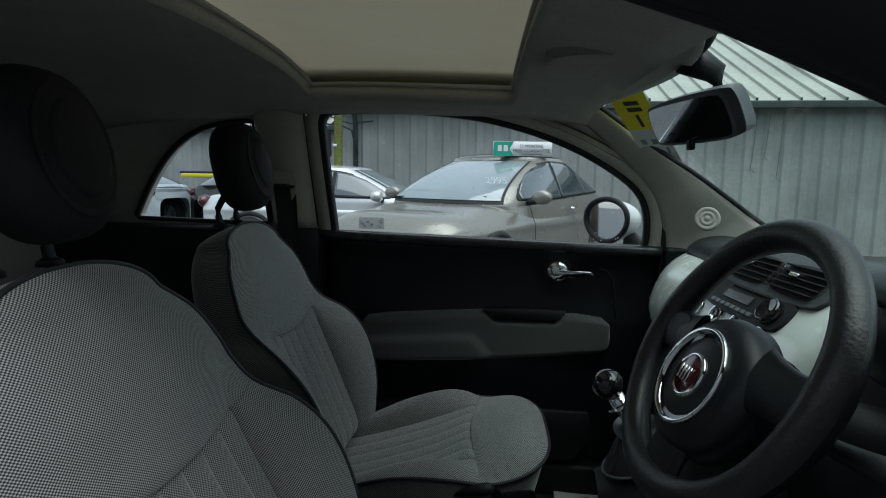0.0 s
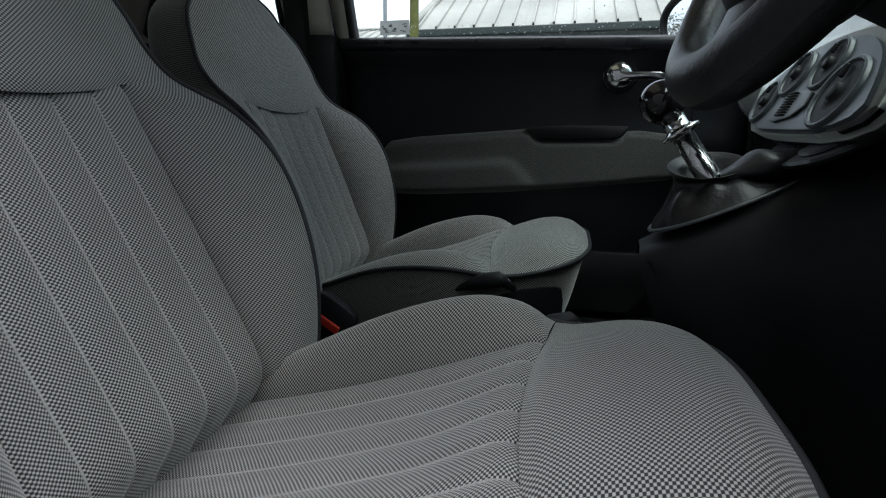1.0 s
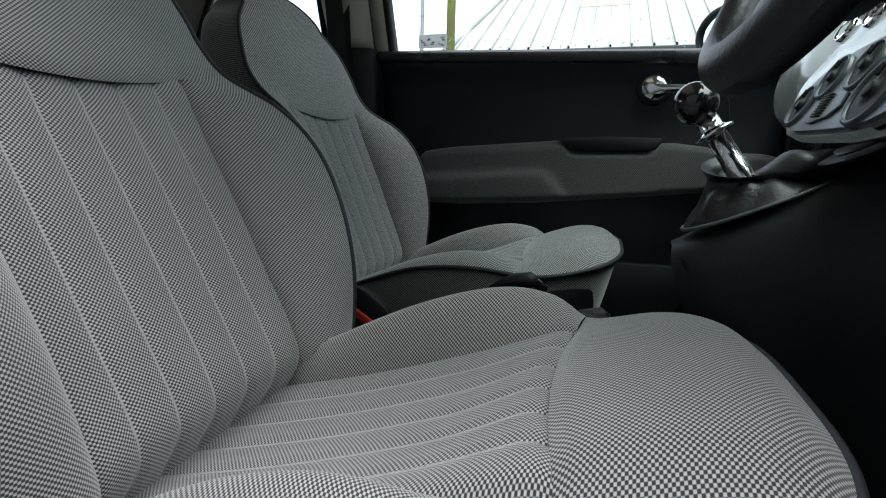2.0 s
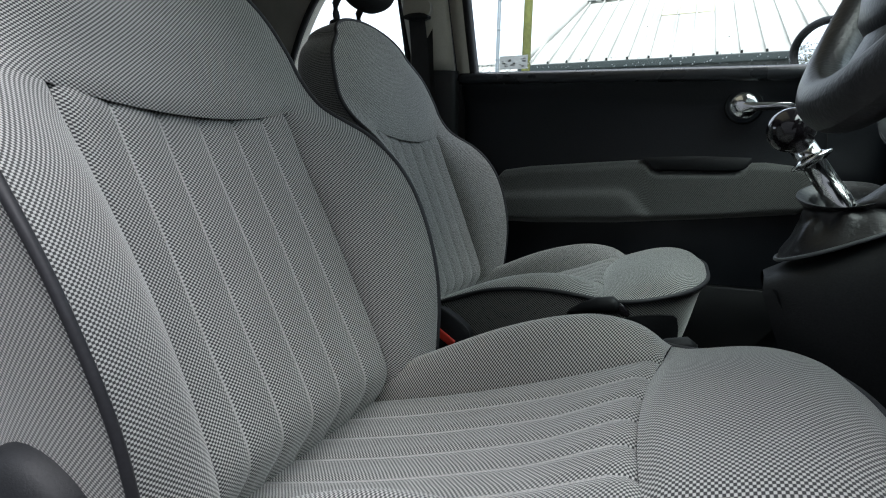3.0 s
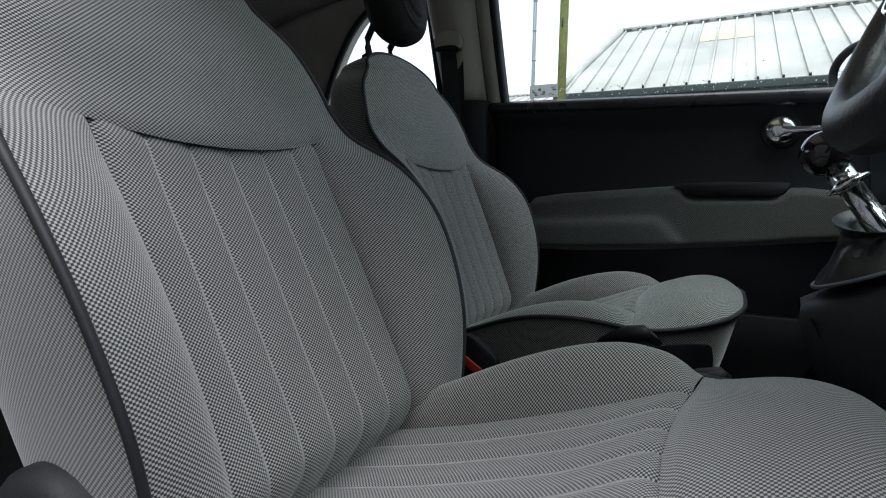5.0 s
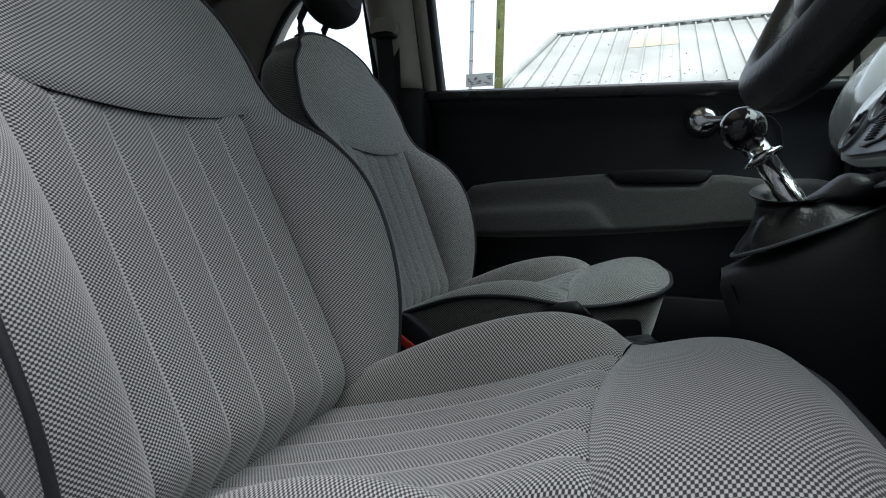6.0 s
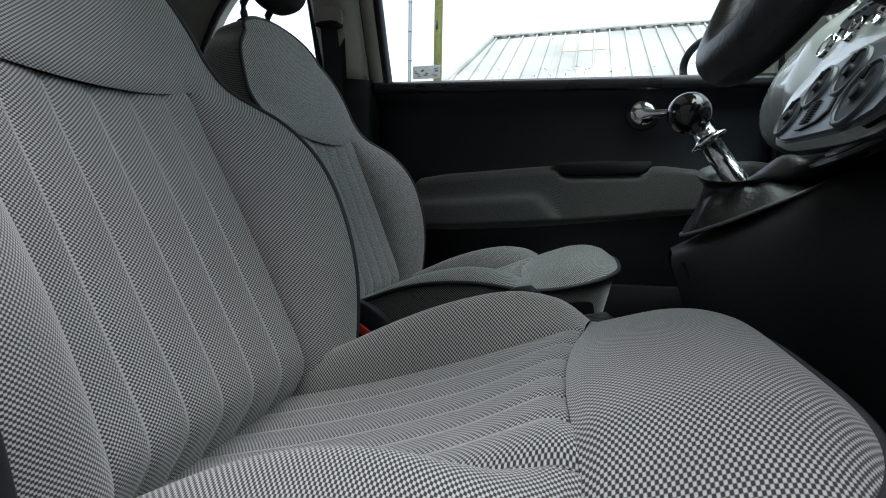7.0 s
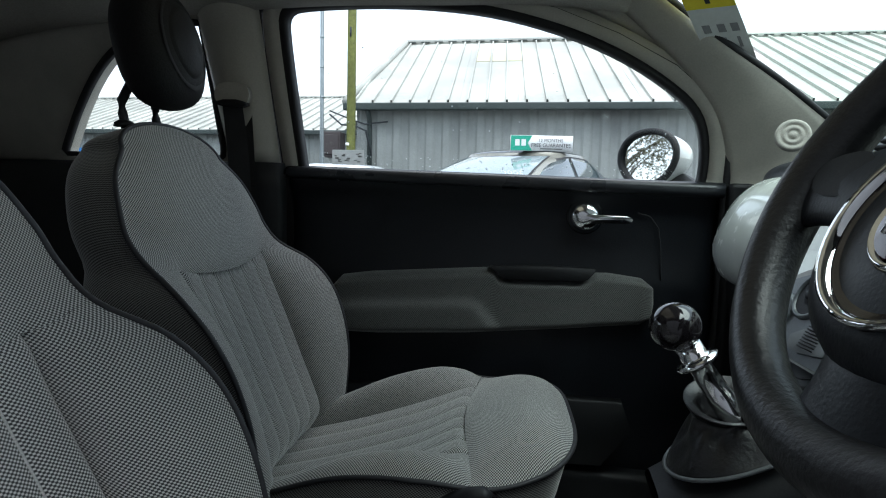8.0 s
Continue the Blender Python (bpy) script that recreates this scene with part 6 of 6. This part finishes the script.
def car(label, colour, x, y, heading, L=4.25, W=1.76, H=1.46, dark_roof=False, metal=0.35, screen_base=0.95, screen_top=0.15, rear_top=-1.05, rear_base=-1.75, belt=0.93, nose=0.62, hatch=True, arch=1.25, crown=0.07):
    """A car from its plan and side lines: body, cabin, panes, lamps, mirrors and wheels. Local x runs to its nose."""
    c = thing("parked_car", label, "car", group="parked cars")
    c.matrix_basis = Matrix.Translation((x, y, 0)) @ Matrix.Rotation(heading, 4, "Z")
    paint = mat("car_paint", colour, 0.30, metal=metal, grain=0.02, scale=12, coat=0.6, stains=0.04)

    def half(px):
        t = px / (L / 2)
        return W / 2 * (1 - 0.20 * abs(t) ** 5) * (1 - 0.35 * max(0, abs(t) - 0.93) / 0.07)

    top = [(-L / 2, 0.70 if hatch else 0.80), (-L / 2 + 0.10, belt + 0.02), (rear_base, belt + 0.05), (0.0, belt + 0.01), (screen_base, belt - 0.01), (screen_base + 0.45, belt - 0.07), (L / 2 - 0.25, nose + 0.12), (L / 2 - 0.05, nose - 0.03), (L / 2, nose - 0.15)]

    def body(u, v):
        px = L / 2 * math.sin(math.pi * (v - 0.5))
        zt, h = curve_at(top, px), half(px)
        q = math.pi * u
        cc, dd = math.cos(q), max(0.0, math.sin(q))
        yy = h * math.copysign(abs(cc) ** 0.38, cc)
        zz = 0.22 + (zt - 0.22) * dd ** 0.36
        crease = 0.018 * math.exp(-(((zz - 0.72) / 0.05) ** 2)) * math.copysign(1, cc) * (abs(cc) > 0.2)
        return (px, yy + crease, zz)

    put("body", grid(body, 64, 60), paint, c)
    wb, wt = half(0) - 0.045, half(0) - 0.25
    foot, eave = belt - 0.03, H - crown

    def cabin_edge(h):
        """Front, rear, half width and height of the cabin at a share h of its sides; below 0 it runs down inside the body."""
        e, g = max(0.0, h) ** arch, max(0.0, h) ** 1.1
        w = wb + (wt - wb) * h ** 1.15 if h > 0 else wb - 0.05 * h
        return (screen_base + (screen_top - screen_base) * e, rear_base + (rear_top - rear_base) * g, w, foot + (eave - foot) * h)

    def round_plan(front, s, h, out=0.0):
        """A place on the screens' side of the cabin, s from -1 to 1 across it."""
        f, r, w, z = cabin_edge(h)
        rx = (f - r) / 2
        bulge = max(0.0, 1 - abs(s) ** 6.67) ** 0.15
        bow = 0.11 * (1 - s * s)
        xx = rx * bulge + out + (bow if front else 0.5 * bow)
        return ((f + r) / 2 + (xx if front else -xx), w * s, z + 0.5 * out)

    def cabin(u, v):
        a = 2 * math.pi * u
        ca, sa = math.cos(a), math.sin(a)
        e = 0.30
        s, ex = math.copysign(abs(sa) ** e, sa), math.copysign(abs(ca) ** e, ca)
        h = -0.55 + 1.55 * min(1.0, v / 0.85)
        f, r, w, z = cabin_edge(h)
        k = 1.0
        if v > 0.85:
            q = (v - 0.85) / 0.15 * math.pi / 2
            k = max(0.0, math.cos(q))
            z += crown * math.sin(q) ** 0.9
        bow = 0.11 * (1 - s * s) * min(1.0, k * 1.2)
        return ((f + r) / 2 + (f - r) / 2 * k * ex + (bow if ca > 0 else -0.5 * bow), w * k * s, z)

    put("cabin", grid(lambda u, v: cabin(u, 0.88 * v), 96, 34), paint, c)
    put("roof", grid(lambda u, v: cabin(u, 0.88 + 0.12 * v), 96, 14), CAR_ROOF if dark_roof else paint, c, "dark glass roof" if dark_roof else "")

    def cabin_y(px, z):
        """How wide the cabin is at a place along it and a height."""
        f, r, w, _ = cabin_edge(min(1.0, max(0.0, (z - foot) / (eave - foot))))
        k = min(1.0, abs(px - (f + r) / 2) / ((f - r) / 2))
        return w * max(0.02, 1 - k ** 6.67) ** 0.15

    for name, front, wide, glazing, note in (("windscreen", True, 0.82, SCREEN_GLASS, "windscreen glass with the sky's reflection in its colour"), ("rear_screen", False, 0.82, CAR_GLASS, "dark rear glass")):
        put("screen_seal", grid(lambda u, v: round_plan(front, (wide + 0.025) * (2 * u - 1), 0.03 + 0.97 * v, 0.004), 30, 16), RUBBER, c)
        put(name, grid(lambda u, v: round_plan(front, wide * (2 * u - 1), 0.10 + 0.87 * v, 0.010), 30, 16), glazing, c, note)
    for sgn in (1, -1):
        low, top_ = belt + 0.035, eave - 0.015
        fr, rr = screen_base - 0.24, rear_base + 0.34
        mid = (screen_top + rear_top) / 2 + 0.10

        def sill(px):
            return low + 0.045 * max(0.0, -px)

        def lintel(px):
            q = (px - mid) / ((fr if px > mid else rr) - mid)
            return max(low + (top_ - low) * max(0.0, 1 - abs(q) ** (1.9 if px > mid else 2.6)) ** 0.75, sill(px) + 0.004)

        def side_sheet(x0, x1, grow, out):
            def at(u, v):
                px = x0 + (x1 - x0) * u
                z0, z1 = sill(px) - grow, lintel(px) + grow
                z = z0 + (z1 - z0) * v
                return (px, sgn * (cabin_y(px, z) + out), z)
            return grid(at, 28, 10)

        solid(put("window_surround", side_sheet(fr + 0.015, rr - 0.02, 0.014, 0.006), RUBBER, c), 0.004)
        for x0, x1 in ((fr - 0.04, -0.14), (-0.19, -0.84), (-0.87, rr)):
            solid(put("side_pane", side_sheet(x0, x1, -0.004, 0.012), CAR_GLASS, c), 0.004)
        mir = part("door_mirror", lathe([(0.0, -0.10), (0.06, -0.09), (0.085, -0.03), (0.085, 0.03), (0.06, 0.05), (0.0, 0.05)], 20, Matrix.Translation((screen_base - 0.35, sgn * (half(0) + 0.09), belt + 0.06)) @ Matrix.Rotation(radians(90), 4, "Y") @ Matrix.Diagonal((0.85, 1.25, 1, 1))), paint, c)
        part("mirror_arm", tube([(screen_base - 0.33, sgn * (half(0) - 0.06), belt + 0.0), (screen_base - 0.33, sgn * (half(0) + 0.05), belt + 0.02)], 0.03, 8), PLASTIC, mir)
        part("door_handle", tube([(-0.45, sgn * (half(0) + 0.012), belt - 0.09), (-0.28, sgn * (half(0) + 0.018), belt - 0.085)], 0.017, 8), CHROME, c)
        lamp = bmesh.new()
        bmesh.ops.create_uvsphere(lamp, u_segments=20, v_segments=12, radius=1, matrix=Matrix.Translation((L / 2 - 0.28, sgn * (W / 2 - 0.28), nose - 0.14)) @ Matrix.Rotation(radians(25), 4, "Y") @ Matrix.Diagonal((0.22, 0.17, 0.07, 1)))
        part("headlamp", lamp, LAMP, c)
        tail = bmesh.new()
        bmesh.ops.create_uvsphere(tail, u_segments=16, v_segments=10, radius=1, matrix=Matrix.Translation((-L / 2 + 0.12, sgn * (W / 2 - 0.26), 0.82)) @ Matrix.Diagonal((0.09, 0.13, 0.09, 1)))
        part("tail_lamp", tail, BADGE_RED, c)
        for px in (L * 0.31, -L * 0.30):
            wm_ = Matrix.Translation((px, sgn * (W / 2 - 0.10), 0.315)) @ Matrix.Rotation(radians(-90 * sgn), 4, "X")
            wh = part("wheel", lathe([(0.20, -0.10), (0.30, -0.10), (0.315, -0.06), (0.315, 0.08), (0.30, 0.115), (0.22, 0.118), (0.20, 0.10)], 32, wm_), TYRE, c)
            part("rim", lathe([(0.21, 0.06), (0.20, 0.108), (0.17, 0.10), (0.06, 0.085), (0.0, 0.09)], 28, wm_), STEEL, wh)
            part("arch", tube([Vector((px + 0.36 * math.cos(a), sgn * (half(px) - 0.012), 0.315 + 0.36 * math.sin(a))) for a in np.linspace(0.1, math.pi - 0.1, 20)], 0.035, 8), TYRE, c)
    part("bumper_grille", prism(smooth_loop([(-0.35, -0.05), (0.35, -0.05), (0.32, 0.06), (-0.32, 0.06)], 2), 0.03, Matrix(((0, 0, 1, L / 2 - 0.025), (1, 0, 0, 0), (0, 1, 0, 0.38), (0, 0, 0, 1)))), PLASTIC, c, bevel=0.01)
    part("door_gap", tube([(screen_base - 0.42, half(0) + 0.004, 0.35), (screen_base - 0.40, half(0) + 0.012, 0.72), (screen_base - 0.30, half(0) - 0.02, belt - 0.02)], 0.003, 6), RUBBER, c)
    for sgn in (1, -1):
        part("wiper", tube([(screen_base + 0.03, sgn * 0.25 - 0.40, belt + 0.025), (screen_base - 0.01, sgn * 0.25 + 0.28, belt + 0.055)], 0.012, 6), PLASTIC, c)
    return c


car("taupe-silver hatchback parked with dew on its bonnet", (0.27, 0.262, 0.225), -0.20, 5.98, radians(-116.4), screen_base=1.02, screen_top=0.02, rear_base=-1.85, rear_top=-0.75, belt=0.95, nose=0.72, dark_roof=True, metal=0.5, H=1.50, arch=1.55, crown=0.10)
roof_sign(8, (0.155, 5.75, 1.45))
car("silver saloon parked side-on", (0.62, 0.64, 0.65), -2.25, 7.35, 0.04, L=4.4, H=1.35, screen_base=0.85, screen_top=0.05, rear_top=-0.85, rear_base=-1.55, belt=0.88, nose=0.66, hatch=False)
car("black hatchback with a yellow roof stripe", (0.015, 0.016, 0.018), -5.65, 11.85, radians(70), L=3.8, W=1.66, H=1.34)
car("pale silver small car parked side-on", (0.50, 0.55, 0.58), -8.9, 10.4, math.pi - 0.15, L=3.7, W=1.62, H=1.24)
stripe = thing("yellow_spoiler", "yellow strip along the black hatchback roof edge", "spoiler")
part("spoiler_bar", box(-6.85, -5.85, 10.02, 10.20, 1.13, 1.21), mat("yellow_strip", (0.62, 0.55, 0.03), 0.4, grain=0.05, scale=30), stripe, bevel=0.02)
part("spoiler_lip", box(-6.90, -5.80, 10.05, 10.40, 1.21, 1.26), TYRE, stripe, bevel=0.02)
PRICE_WHITE = mat("faded_white_figures", (0.42, 0.46, 0.47), 0.6, grain=0.05, scale=60)
price = thing("windscreen_price", "white price figures inside the hatchback windscreen", "price")
lettering("2995", 0.12, facing(-0.09, 4.98, 1.17, 26) @ Matrix.Rotation(radians(-38), 4, "X"), PRICE_WHITE, price, "white price figures")


# ---- a thin winter hedge row far behind, met only in the wing mirror ----
random.seed(21)
for hx, hy, hh in ((-17.0, 3.4, 4.6), (-19.5, 5.6, 5.4), (-16.5, 6.6, 3.8)):
    tree = thing("bare_tree", "sparse winter tree at the edge of the yard", "tree", group="yard trees")
    tree.location = (hx, hy, 0)
    trunk = tube([(0, 0, 0), (0.1, 0.05, hh * 0.3), (0.05, -0.1, hh * 0.6), (0.15, 0, hh * 0.85)], [0.16, 0.12, 0.08, 0.03], 10)
    part("trunk", trunk, BARK, tree)
    crown = bmesh.new()
    for k in range(16):
        a, h = random.random() * 6.28, hh * random.uniform(0.3, 0.75)
        tip = Vector((math.cos(a) * hh * 0.26, math.sin(a) * hh * 0.26, h + hh * random.uniform(0.12, 0.25)))
        limb = part("limb", tube([(0.06, 0, h), Vector((0.06, 0, h)).lerp(tip, 0.5) + Vector((0, 0, 0.08)), tip], [0.04, 0.025, 0.008], 6), BARK, tree)
        for _ in range(240):
            c = tip + Vector((random.gauss(0, 0.35), random.gauss(0, 0.35), random.gauss(0, 0.28)))
            d, e = Vector((random.uniform(-1, 1), random.uniform(-1, 1), random.uniform(-1, 1))).normalized() * 0.035, Vector((random.uniform(-1, 1), random.uniform(-1, 1), random.uniform(-1, 1))).normalized() * 0.022
            f = [crown.verts.new(c + q) for q in (-d - e, d - e, d + e, e - d)]
            crown.faces.new(f)
    part("crown", crown, LEAF, tree, smooth=False)
